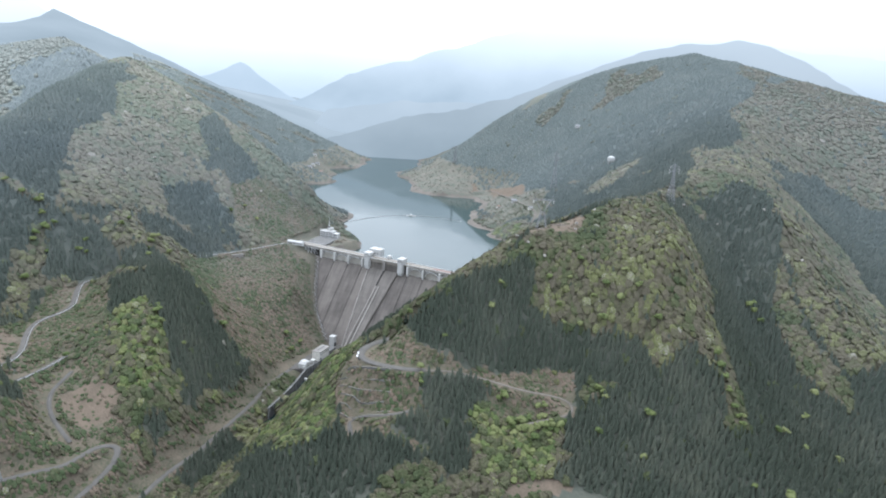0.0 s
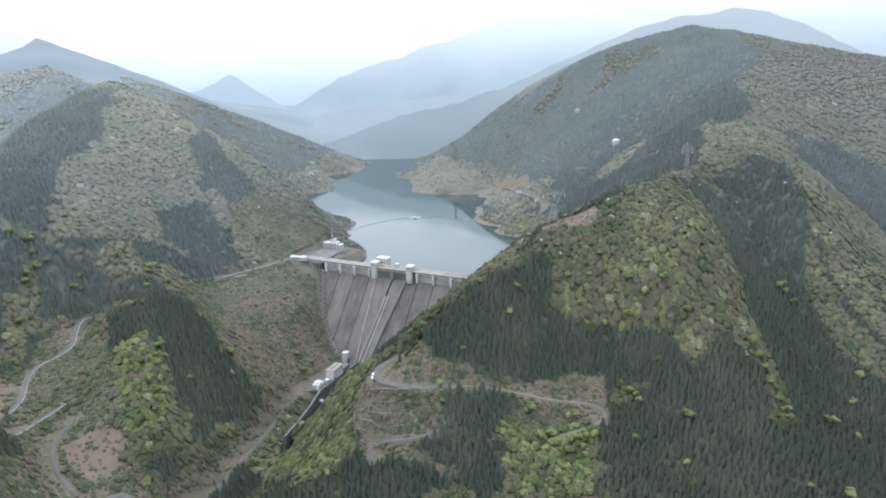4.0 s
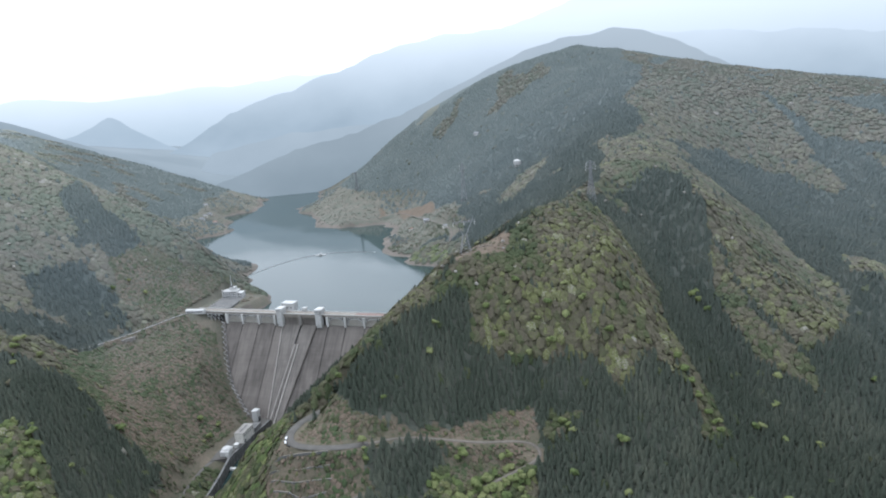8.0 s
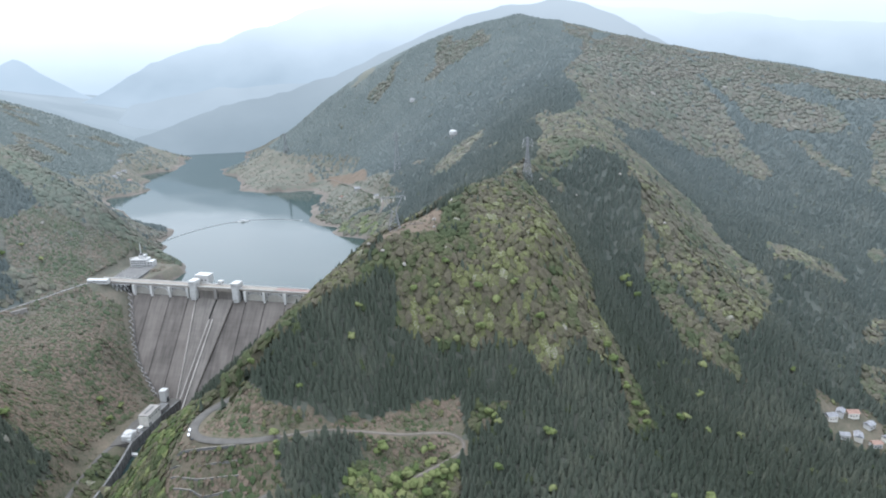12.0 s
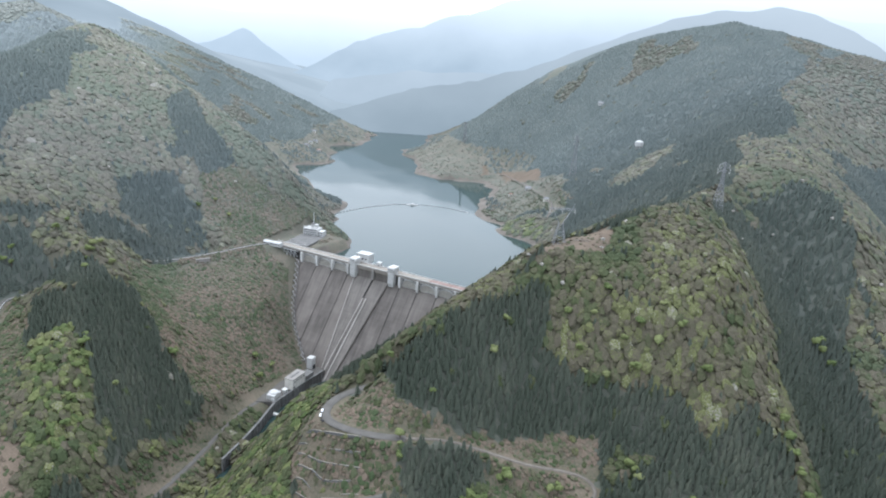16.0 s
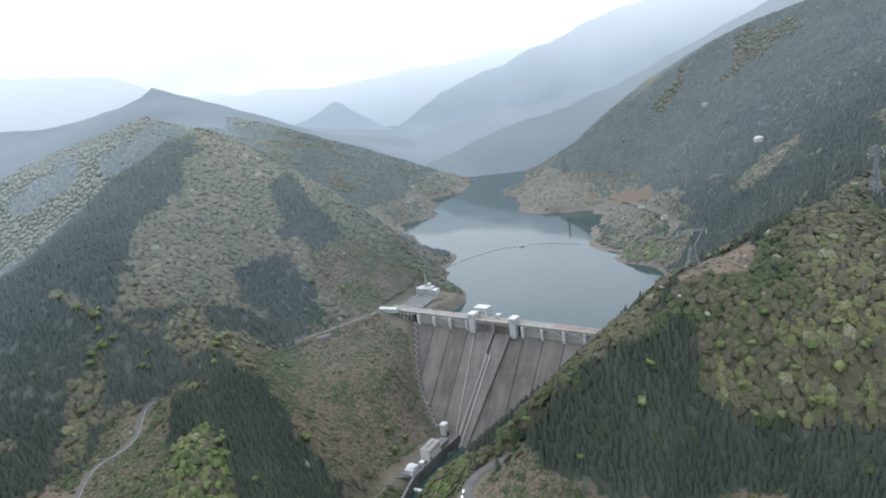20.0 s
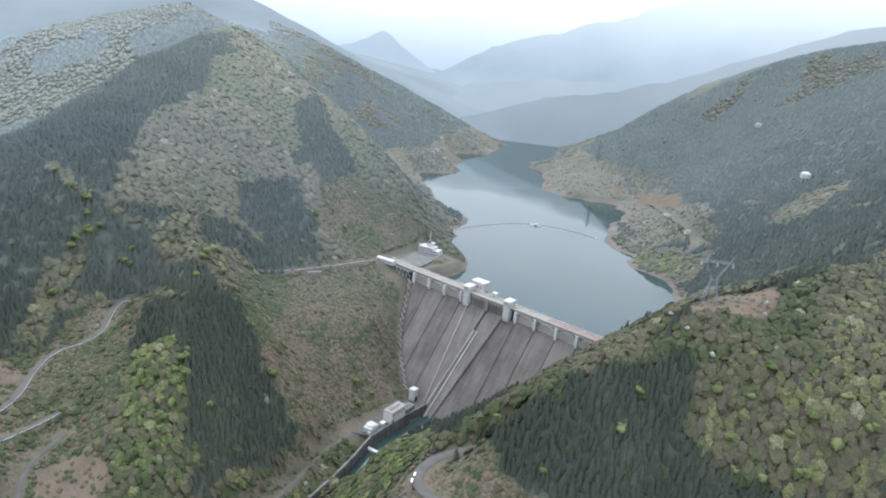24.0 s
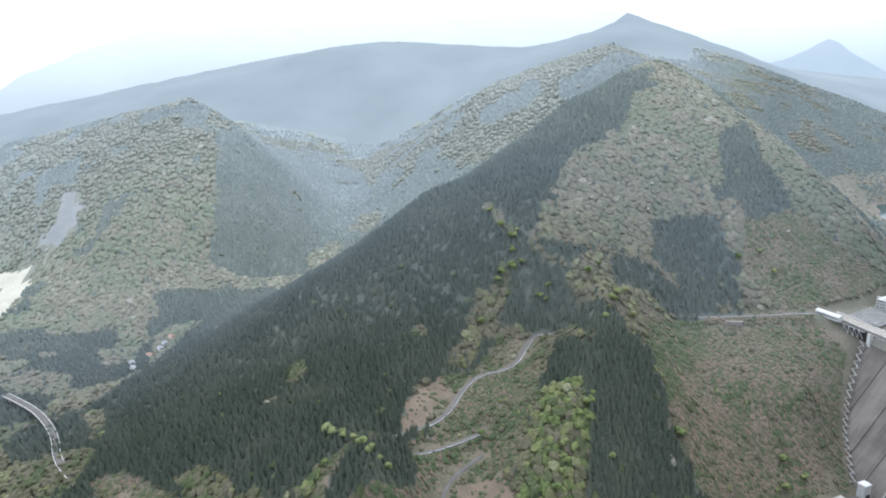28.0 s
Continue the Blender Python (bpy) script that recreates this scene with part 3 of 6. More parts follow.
# the mountain east of the lake, the hill west of the dam and the lower valley, patch by patch
zone("spring", (202, 483), (217, 530), (246, 573), (301, 561), (303, 513), (275, 483), (251, 452), (223, 444))
zone("conifer", (538, 470), (652, 592), (768, 564), (856, 503), (979, 403), (892, 132), (773, 82), (778, 166), (755, 202), (718, 258), (673, 387), (612, 485))
zone("spring", (451, 677), (517, 906), (578, 1168), (660, 1060), (727, 894), (779, 726), (816, 610), (861, 530), (840, 518), (759, 576), (652, 597), (561, 526), (507, 488))
zone("spring", (734, 959), (834, 931), (864, 828), (919, 758), (999, 657), (969, 619), (916, 649), (859, 738), (839, 686), (799, 790))
zone("conifer", (740, 843), (787, 789), (832, 678), (914, 639), (984, 604), (1068, 688), (981, 410), (867, 513), (826, 609), (790, 726))
zone("spring", (913, 613), (934, 596), (961, 520), (977, 486), (960, 482), (939, 538), (913, 591))
zone("spring", (792, 262), (834, 267), (873, 262), (901, 236), (873, 211), (830, 175), (792, 197))
zone("conifer", (518, 259), (560, 240), (582, 170), (587, 113), (594, 49), (568, 9), (548, 62), (511, 137), (469, 180), (437, 162))
zone("scrub", (-613, 1049), (-490, 1080), (-282, 950), (51, 677), (139, 427), (18, 487), (-168, 704), (-356, 816), (-446, 809))
zone("bare", (-216, 929), (-61, 823), (-20, 720), (-143, 804))
zone("bare", (-265, 909), (-260, 938), (-233, 879), (-246, 846))
zone("green", (27, 392), (26, 439), (77, 414), (117, 383), (113, 357), (53, 366))
zone("mixed", (-672, 545), (-768, 742), (-747, 809), (-676, 730), (-716, 648))
zone("spring", (-412, -305), (-481, -240), (-527, -180), (-527, -117), (-584, -64), (-661, -4), (-720, 62), (-690, 100), (-618, 121), (-500, 85), (-429, 17), (-373, -8), (-320, -22), (-276, -67), (-233, -50), (-250, -109), (-268, -158), (-298, -180), (-307, -213), (-311, -264), (-372, -280))
zone("conifer", (-720, 70), (-613, -54), (-539, -116), (-534, -177), (-488, -242), (-423, -305), (-488, -345), (-586, -254), (-660, -100))
zone("conifer", (-480, 33), (-501, 90), (-366, 60), (-329, 27), (-342, -12), (-390, -18))
zone("conifer", (-369, -158), (-353, -55), (-286, -57), (-269, -98), (-284, -159), (-313, -179))
zone("scrub", (-333, -22), (-326, 33), (-273, 56), (-218, 84), (-209, 7), (-229, -48), (-274, -63))
zone("spring", (-505, 98), (-440, 112), (-340, 125), (-280, 130), (-247, 144), (-225, 90), (-267, 63), (-323, 48), (-365, 61))
zone("spring", (-351, -385), (-349, -359), (-331, -370), (-297, -419), (-279, -456), (-312, -442), (-327, -412))
zone("spring", (-296, -317), (-318, -278), (-321, -247), (-259, -265), (-235, -235), (-168, -270), (-184, -285), (-227, -290), (-254, -308))
zone("spring", (-453, -378), (-449, -367), (-378, -355), (-371, -362), (-404, -370))
zone("scrub", (-252, -886), (-246, -854), (-185, -794), (-156, -782), (-150, -807), (-176, -864))
zone("spring", (-464, -948), (-410, -904), (-327, -885), (-323, -906))
zone("spring", (-199, -789), (-194, -765), (-147, -733), (-102, -711), (-110, -735), (-132, -771))
zone("scrub", (-150, -545), (-125, -480), (-40, -492), (34, -500), (70, -600), (40, -690), (-40, -690), (-110, -640))
zone("conifer", (-125, -552), (-100, -548), (-72, -560), (-58, -600), (-62, -650), (-90, -640), (-118, -600))
zone("bare", (-91, -514), (-92, -488), (-64, -470), (-28, -495), (-30, -528), (-50, -534))
zone("bare", (-221, -523), (-185, -517), (-154, -546), (-170, -569))
zone("spring", (225, -240), (262, -200), (285, -130), (290, -60), (330, -30), (380, 20), (370, 60), (300, 0), (255, -60), (215, -150), (190, -250))
zone("bare", (286, -125), (288, -62), (330, -38), (354, -60), (348, -98), (318, -116))
KINDS = {"conifer": 0, "spring": 1, "green": 2, "scrub": 3, "mixed": 4, "bare": 5, "quarry": 6, "rock": 7}


def inside(px, py, poly):
    hit = np.zeros(px.shape, bool)
    for (x0, y0), (x1, y1) in zip(poly, np.roll(poly, -1, 0)):
        if y0 == y1:
            continue
        hit ^= ((y0 > py) != (y1 > py)) & (px < (x1 - x0) * (py - y0) / (y1 - y0) + x0)
    return hit


def woods(px, py, pz):
    """The kind of growth at each place."""
    patch = ripple(px, py, 95) + 0.5 * ripple(px + 300, py + 700, 38)
    kind = np.where(patch > 0.02, 1, 0)
    kind = np.where((px < 430) & (px > -700) & (py > 470), np.where(pz < 205, np.where(patch > 0.0, 3, 4), np.where(patch > 0.3, 1, 0)), kind)
    kind = np.where((px >= 430) & (py > 430), np.where(patch > -0.12, 1, 0), kind)
    kind = np.where((px > 560) & (py <= 430), np.where(patch > 0.22, 1, 0), kind)
    kind = np.where((px < -560) & (py > 420), np.where(pz < 185, np.where(patch > 0.0, 4, 3), np.where(patch > 0.22, 1, 0)), kind)
    kind = np.where((px < -760) & (py <= 420) & (py > -480), np.where(patch > -0.1, 1, 0), kind)
    wx = px + 7 * ripple(px, py, 17) + 14 * ripple(px + 90, py, 52)
    wy = py + 7 * ripple(py, px, 17) + 14 * ripple(py + 90, px, 52)
    for name, poly in ZONES:
        kind = np.where(inside(wx, wy, poly), KINDS[name], kind)
    kind = np.where((kind == 1) & (px < -250) & (patch + 0.6 * ripple(px, py, 30) < -0.36), 0, kind)
    return np.where((kind == 0) & (px < -250) & (patch + 0.6 * ripple(px, py, 30) > 0.55), 1, kind)


# ---- roads: centre lines with their own heights ----
ROADS = {
    "bend": (7.5, rounded([(208, -262, 150), (190, -286, 146), (178, -306, 143.5), (177, -328, 142.5), (186, -345, 142), (206, -350, 141.5), (236, -343, 140.5), (262, -330, 140)])),
    "track": (3.0, rounded([(262, -330, 140), (290, -308, 138), (332, -293, 130), (358, -283, 124), (384, -262, 117), (404, -257, 114), (415, -268, 110), (408, -282, 107), (372, -322, 104)])),
    "left": (6.2, rounded([(-252, -325, 151), (-259, -353, 149), (-266, -372, 147), (-250, -390, 139), (-230, -407, 132), (-226, -426, 127), (-234, -454, 122), (-211, -481, 119), (-177, -505, 114), (-163, -526, 112), (-158, -545, 112), (-150, -575, 112)])),
    "left_low": (5.0, rounded([(-140, -478, 107), (-136, -494, 105), (-132, -512, 104), (-127, -542, 103), (-130, -570, 104)])),
    "wall_road": (4.0, rounded([(-114, -488, 98), (-108, -502, 95), (-98, -522, 92), (-82, -536, 88), (-62, -545, 82), (-42, -549, 75), (-22, -552, 69)])),
    "fork": (5.5, rounded([(-14, -660, 74), (-11, -628, 71), (-6, -598, 66), (0, -574, 61), (-6, -550, 59), (-10, -532, 58), (-2, -517, 55), (8, -521, 51), (18, -540, 45), (26, -577, 39), (32, -612, 35)])),
    "river": (5.0, rounded([(-26, -196, 19), (-30, -226, 18), (-16, -280, 18), (3, -334, 17), (16, -389, 17), (32, -440, 18), (38, -490, 20), (52, -535, 19), (70, -600, 17)])),
    "abutment": (6.0, rounded([(-262, -190, 149), (-248, -160, 147), (-240, -118, 145), (-224, -80, 147), (-210, -42, 150), (-196, -14, 151), (-182, 0, 150.3)])),
    "low_bend": (4.5, rounded([(225, -412, 88), (212, -399, 88), (208, -389, 92), (226, -388, 101), (252, -383, 107), (268, -368, 110)])),
    "shore": (4.5, rounded([(-330, 796, 143), (-246, 843, 143), (-200, 905, 150), (-120, 800, 158), (-43, 704, 166), (40, 580, 176), (102, 478, 182), (112, 416, 168)])),
}
ROAD_PTS = [np.array(densify(pl, 4.0)) for _, pl in ROADS.values()]


def near_road(px, py, reach):
    hit = np.zeros(px.shape, bool)
    for (width, _), rp in zip(ROADS.values(), ROAD_PTS):
        reach = min(reach, width + 2.6)
        box_hit = (px > rp[:, 0].min() - reach) & (px < rp[:, 0].max() + reach) & (py > rp[:, 1].min() - reach) & (py < rp[:, 1].max() + reach)
        k = np.nonzero(box_hit)[0]
        if len(k):
            d = np.hypot(px[k, None] - rp[None, :, 0], py[k, None] - rp[None, :, 1]).min(1)
            hit[k] |= d < reach
    return hit


def bed_roads(x, y, z):
    """Cuts and fills the ground to the roads."""
    for rp in ROAD_PTS:
        k = np.nonzero((x > rp[:, 0].min() - 25) & (x < rp[:, 0].max() + 25) & (y > rp[:, 1].min() - 25) & (y < rp[:, 1].max() + 25))[0]
        if len(k):
            d = np.hypot(x[k, None] - rp[None, :, 0], y[k, None] - rp[None, :, 1])
            j = d.argmin(1)
            w = np.clip((17 - d.min(1)) / 10, 0, 1)
            z[k] = z[k] * (1 - w) + (rp[j, 2] - 0.5) * w
    return z


def bedded(x, y):
    """Height of the finished ground."""
    x, y = np.asarray(x, float), np.asarray(y, float)
    return bed_roads(x, y, ground(x, y))


def dam_face(z):
    """y of the sloping face at height z."""
    return -4.0 - 0.78 * (133.0 - z)


def near_water(x, y, half=10.0):
    """The open river channel below the dam."""
    return (y < -97) & (y > -335) & (np.abs(x - np.interp(-y, [100, 150, 200, 250, 300, 400, 520, 640], [2, -1, 2, 18, 32, 50, 80, 170])) < half)


# ---- ground ----
gx = spread(-3200, -950, 900, 2600, 9.0, 50)
gy = spread(-2400, -720, 1250, 2700, 9.0, 50)
GX, GY = np.meshgrid(gx, gy)
GZ = ground(GX, GY)
flat = bed_roads(GX.ravel(), GY.ravel(), GZ.ravel().copy())
plaza = (GX > -205) & (GX < -128) & (GY > 2) & (GY < 100)
GZ = np.where(plaza, np.minimum(np.maximum(flat.reshape(GX.shape), 146.0), 149.4), flat.reshape(GX.shape))
channel = near_water(GX, GY, 14.0) & (GY > -330) & (GZ < 40)
GZ = np.where(channel, np.minimum(GZ, 2.0), GZ)
nx, ny = len(gx), len(gy)
idx = np.arange(nx * ny).reshape(ny, nx)
quads = np.stack((idx[:-1, :-1], idx[:-1, 1:], idx[1:, 1:], idx[1:, :-1]), -1).reshape(-1, 4)
verts = np.stack((GX, GY, GZ), -1).reshape(-1, 3)
mid = verts[quads].mean(1)
growth = woods(mid[:, 0], mid[:, 1], mid[:, 2])
slot = np.select([growth == 5, (growth == 3) | (growth == 4), (growth == 1) | (growth == 2)], [2, 1, 4], 0)
reach = np.hypot(mid[:, 0] - 480, mid[:, 1] + 760)
by_lake = (mid[:, 2] < LAKE_Z + 5.5 + 4 * ripple(mid[:, 0], mid[:, 1], 60)) & (mid[:, 1] > 25) & (mid[:, 0] < 230) & (mid[:, 0] > -1400) & (mid[:, 1] < 1780)
slot = np.where(by_lake, 3, slot)
slot = np.where((growth == 5) & ~by_lake, 2, slot)
slot = np.select([growth == 6, growth == 7], [5, 6], slot)
bearing = np.degrees(np.arctan2(mid[:, 0] - 480, mid[:, 1] + 760))
beyond = (reach > np.where(mid[:, 0] > -600, 2500, np.where(bearing > -54, 2800, 2480))) & ~by_lake
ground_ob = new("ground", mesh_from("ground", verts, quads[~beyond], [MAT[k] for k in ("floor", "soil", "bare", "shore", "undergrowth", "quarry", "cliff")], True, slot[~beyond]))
# amount of painted haze at each ground vertex
ground_ob.data.attributes.new("far", "FLOAT", "POINT").data.foreach_set("value", haze_of(verts[:, 0], verts[:, 1]).astype(np.float32))
tagged(ground_ob, "wooded valley slopes with brown scrub and bare soil", "ground", kind="structure")


def ribbon(name, width, pl, mat, lift=0.15, thick=0.5):
    """A road slab along a line."""
    p = np.array(densify(pl, 5.0))
    t = np.gradient(p[:, :2], axis=0)
    t /= np.linalg.norm(t, axis=1)[:, None] + 1e-9
    side = np.stack((t[:, 1], -t[:, 0]), 1) * width / 2
    n = len(p)
    rows = [np.column_stack((p[:, :2] + s * side, p[:, 2] + dz)) for s, dz in ((-1, lift), (1, lift), (1.15, lift - thick), (-1.15, lift - thick))]
    v = np.concatenate(rows)
    f = []
    for i in range(n - 1):
        for a, b in ((0, 1), (1, 2), (3, 0)):
            f.append((a * n + i, b * n + i, b * n + i + 1, a * n + i + 1))
    return mesh_from(name, v, np.array(f)[:, ::-1], [mat], True)


for key, (width, pl) in ROADS.items():
    tagged(new("road", ribbon("road", width, pl, MAT["shore" if key in ("track", "shore") else "asphalt"])), "brown earth forest track on a cut shelf" if key in ("track", "shore") else "narrow grey asphalt mountain road on a cut shelf", "road", kind="structure")


# ---- reservoir ----
m, n_, l_, b_ = material("lake_water", 0.06)
b_.inputs["Base Color"].default_value = (0.027, 0.044, 0.042, 1)
b_.inputs["Specular IOR Level"].default_value, b_.inputs["IOR"].default_value = 0.5, 1.36
geo_ = n_.new("ShaderNodeNewGeometry")
wave, wide, bump_ = n_.new("ShaderNodeTexNoise"), n_.new("ShaderNodeTexNoise"), n_.new("ShaderNodeBump")
wave.inputs["Scale"].default_value, wave.inputs["Detail"].default_value = 0.22, 4.0
wide.inputs["Scale"].default_value, wide.inputs["Detail"].default_value = 0.006, 3.0
l_.new(geo_.outputs["Position"], wave.inputs["Vector"])
l_.new(geo_.outputs["Position"], wide.inputs["Vector"])
bump_.inputs["Strength"].default_value, bump_.inputs["Distance"].default_value = 0.05, 0.5
l_.new(wave.outputs["Fac"], bump_.inputs["Height"])
l_.new(bump_.outputs["Normal"], b_.inputs["Normal"])
gloss = n_.new("ShaderNodeMapRange")
gloss.inputs["From Min"].default_value, gloss.inputs["From Max"].default_value = 0.4, 0.65
gloss.inputs["To Min"].default_value, gloss.inputs["To Max"].default_value = 0.015, 0.11
l_.new(wide.outputs["Fac"], gloss.inputs["Value"])
l_.new(gloss.outputs["Result"], b_.inputs["Roughness"])
MAT["water"] = m
lx, ly = np.meshgrid(np.linspace(-1500, 260, 40), np.linspace(6, 2100, 40))
li = np.arange(1600).reshape(40, 40)
lq = np.stack((li[:-1, :-1], li[:-1, 1:], li[1:, 1:], li[1:, :-1]), -1).reshape(-1, 4)
tagged(new("water", mesh_from("water", np.stack((lx, ly, np.full_like(lx, LAKE_Z)), -1).reshape(-1, 3), lq, [MAT["water"]])), "calm grey green reservoir water reflecting the cloudy sky", "water", kind="structure")
rv = ribbon("river_water", 17, rounded([(2, -104, 7.5), (-1, -150, 7), (2, -200, 6.5), (18, -250, 5.5), (32, -300, 4), (40, -345, 2.5)]), MAT["water"], 0.3)
tagged(new("water", rv), "dark river water in the channel below the dam", "water", kind="structure")


# ---- dam ----
dam = thing("dam", "tall grey concrete gravity dam with arched pale crest", "dam")
EDGES = [-190, -165, -135, -105, -75, -45, -32, 28, 47, 77, 108, 138, 168, 195]


def wall_left(z):
    return -32.0 + 14.0 * (133 - z) / 133


def wall_right(z):
    return 28.0 - 28.5 * (133 - z) / 133


def guide(z, top, foot):
    return foot + (top - foot) * z / 108


core = bmesh.new()
for x0, x1 in ((-190, 195),):
    vs = [core.verts.new(p) for p in ((x0, 7, 148), (x0, -3.0, 148), (x0, -3.0, 133), (x0, dam_face(-10) + 0.8, -10), (x0, 7, -10), (x1, 7, 148), (x1, -3.0, 148), (x1, -3.0, 133), (x1, dam_face(-10) + 0.8, -10), (x1, 7, -10))]
    for f in ((0, 5, 6, 1), (1, 6, 7, 2), (2, 7, 8, 3), (4, 9, 5, 0), (0, 1, 2, 3, 4), (9, 8, 7, 6, 5)):
        core.faces.new([vs[i] for i in f])
part("core", core, MAT["joint"], dam)
TOP, LOW = 133.0, -8.0


def face_slab(xa, xb, drop):
    """A slab of the sloping face; xa and xb give its sides by height."""
    bm = bmesh.new()
    zs = [TOP + (LOW - TOP) * i / 6 for i in range(7)]
    rows = [[bm.verts.new(p) for p in ((xa(z), dam_face(z) + drop, z), (xb(z), dam_face(z) + drop, z), (xb(z), dam_face(z) + 3.5, z), (xa(z), dam_face(z) + 3.5, z))] for z in zs]
    for a, b in zip(rows[:-1], rows[1:]):
        for k in (0, 1, 3):
            bm.faces.new((a[k], b[k], b[(k + 1) % 4], a[(k + 1) % 4]))
    bm.faces.new(rows[0])
    return bm


for x0, x1 in zip(EDGES[:-1], EDGES[1:]):
    if x0 == -32:
        part("face_block", face_slab(wall_left, wall_right, 0.45), MAT["chute"], dam, "stained spillway chute face, narrowing downward")
    elif x1 == -32:
        part("face_block", face_slab(lambda z: x0 + 0.6, lambda z: wall_left(z) - 0.2, 0.0), MAT["block"], dam)
    elif x0 == 28:
        part("face_block", face_slab(lambda z: wall_right(z) + 0.2, lambda z: x1 - 0.6, 0.0), MAT["block"], dam)
    else:
        part("face_block", face_slab(lambda z: x0 + 0.6, lambda z: x1 - 0.6, 0.0), MAT["block"], dam)


def sloping_wall(along, z0, z1, w, h, sink=-1.0):
    """A wall standing on the sloping face, its line given by height."""
    bm = bmesh.new()
    up = Vector((0, -0.615, 0.788))
    rows = []
    for i in range(9):
        z = z0 + (z1 - z0) * i / 8
        p = Vector((along(z), dam_face(z), z))
        rows.append([bm.verts.new(p + Vector((sx * w / 2, 0, 0)) + up * hz) for sx, hz in ((-1, sink), (1, sink), (1, h), (-1, h))])
    for a, b in zip(rows[:-1], rows[1:]):
        for k in range(4):
            bm.faces.new((a[k], b[k], b[(k + 1) % 4], a[(k + 1) % 4]))
    bm.faces.new(rows[0])
    bm.faces.new(rows[-1][::-1])
    bmesh.ops.recalc_face_normals(bm, faces=bm.faces)
    return bm


part("training_wall", sloping_wall(wall_left, 134, -4, 1.1, 2.0), MAT["guide"], dam, "pale concrete training wall down the spillway")
part("training_wall", sloping_wall(wall_right, 134, -4, 1.5, 3.0), MAT["chute"], dam, "dark concrete training wall down the spillway")
part("guide_wall", sloping_wall(lambda z: guide(z, -2.6, -17.8), 108, -4, 1.5, 1.2), MAT["guide"], dam, "pale guide wall in the chute")
part("guide_wall", sloping_wall(lambda z: guide(z, 2.4, -9.6), 108, -4, 1.8, 1.4), MAT["guide"], dam, "pale guide wall in the chute")
part("guide_wall", sloping_wall(lambda z: guide(z, -0.2, -13.4), 104, -4, 0.8, 0.7), MAT["chute"], dam)
# plain dark strip laid on the chute face
part("wet_strip", sloping_wall(lambda z: wall_right(z) - 4.0, 112, 40, 2.2, -0.41, -0.9), MAT["joint"], dam, "narrow dark strip beside the training wall")
# the slot's darkness is only colour, on a raised bar; nothing is cut in
part("slit_pier", sloping_wall(lambda z: -3.4 + 4.6 * (z - 108) / 30, 136, 108, 1.2, 1.5), MAT["joint"], dam, "narrow raised dark bar for the slot below the crest pier")
bm = bmesh.new()
add_box(bm, -2.0, 2.8, -7.6, -2, 132.5, 147.4, 0.4)
part("centre_pier", bm, MAT["concrete"], dam)
for x0, x1 in ((-27.5, -2.8), (3.6, 28.5)):
    part("crest_gate", box(x0, x1, -4.2, -3.3, 132.5, 144.6, 0.1), MAT["chute"], dam, "grey steel crest gate")
    part("gate_beam", box(x0, x1, -6.2, -3.4, 144.6, 147.4, 0.2), MAT["deck"], dam)
# crest deck, parapets
part("crest_deck", box(-196, 200, -6.5, 8.5, 147.6, 149.9, 0.15), MAT["deck"], dam, "brown grey crest roadway")
MAT["paving"] = surface("red_brown_paving", (0.15, 0.105, 0.09), (0.215, 0.16, 0.14), 0.1, 1.0, bump=0.1)
part("paving", box(92, 199, -5.8, 8.0, 149.85, 149.98), MAT["paving"], dam, "reddish brown paved stretch of the crest")
for y in (-6.4, 8.1):
    part("parapet", box(-196, 200, y, y + 0.45, 149.9, 151.2), MAT["trim"], dam)
BUTTRESS = [-133.5, -104, -74, -44.5, 47.5, 77, 108.5, 137.5, 167]
pier_mesh = None
for x in BUTTRESS:
    if pier_mesh is None:
        bm = bmesh.new()
        add_box(bm, -2.0, 2.0, -8.2, -3.0, 134.5, 147.4, 0.35)
        add_box(bm, -1.6, 1.6, -7.2, -3.2, 131.2, 134.6, 0.3)
        ob = part("buttress", bm, MAT["trim"], dam)
        pier_mesh = ob.data
    else:
        ob = part("buttress", pier_mesh, None, dam)
    ob.location.x = x


def arch_rise(x, span):
    return 135.2 + 9.2 * math.sqrt(max(0.0, 1 - (2 * x / span) ** 2))


def arch_mesh(span):
    """The round-headed rib between two buttresses."""
    bm = bmesh.new()
    xs = [(-0.5 + i / 14) * span for i in range(15)]
    for xa, xb in zip(xs[:-1], xs[1:]):
        za, zb = arch_rise(xa, span), arch_rise(xb, span)
        v = [bm.verts.new(p) for p in ((xa, -5.8, za), (xb, -5.8, zb), (xb, -5.8, zb + 1.2), (xa, -5.8, za + 1.2), (xa, -4.1, za), (xb, -4.1, zb), (xb, -4.1, zb + 1.2), (xa, -4.1, za + 1.2))]
        for f in ((0, 1, 2, 3), (5, 4, 7, 6), (0, 4, 5, 1), (3, 2, 6, 7)):
            bm.faces.new([v[k] for k in f])
    return bm


def recess_mesh(span):
    """The pale wall set back under the arch."""
    bm = bmesh.new()
    xs = [(-0.5 + i / 14) * span for i in range(15)]
    low = [bm.verts.new((x, -3.8, 133.2)) for x in xs]
    top = [bm.verts.new((x, -3.8, arch_rise(x, span) + 0.4)) for x in xs]
    for i in range(14):
        bm.faces.new((low[i], low[i + 1], top[i + 1], top[i]))
    bmesh.ops.solidify(bm, geom=bm.faces[:], thickness=0.5)
    return bm


shared = {}


def crest_part(name, x, build, mat):
    """One of a row of alike crest members, on shared mesh data."""
    if name in shared:
        ob = part(name, shared[name], None, dam)
    else:
        ob = part(name, build(), mat, dam)
        shared[name] = ob.data
    ob.location.x = x
    return ob


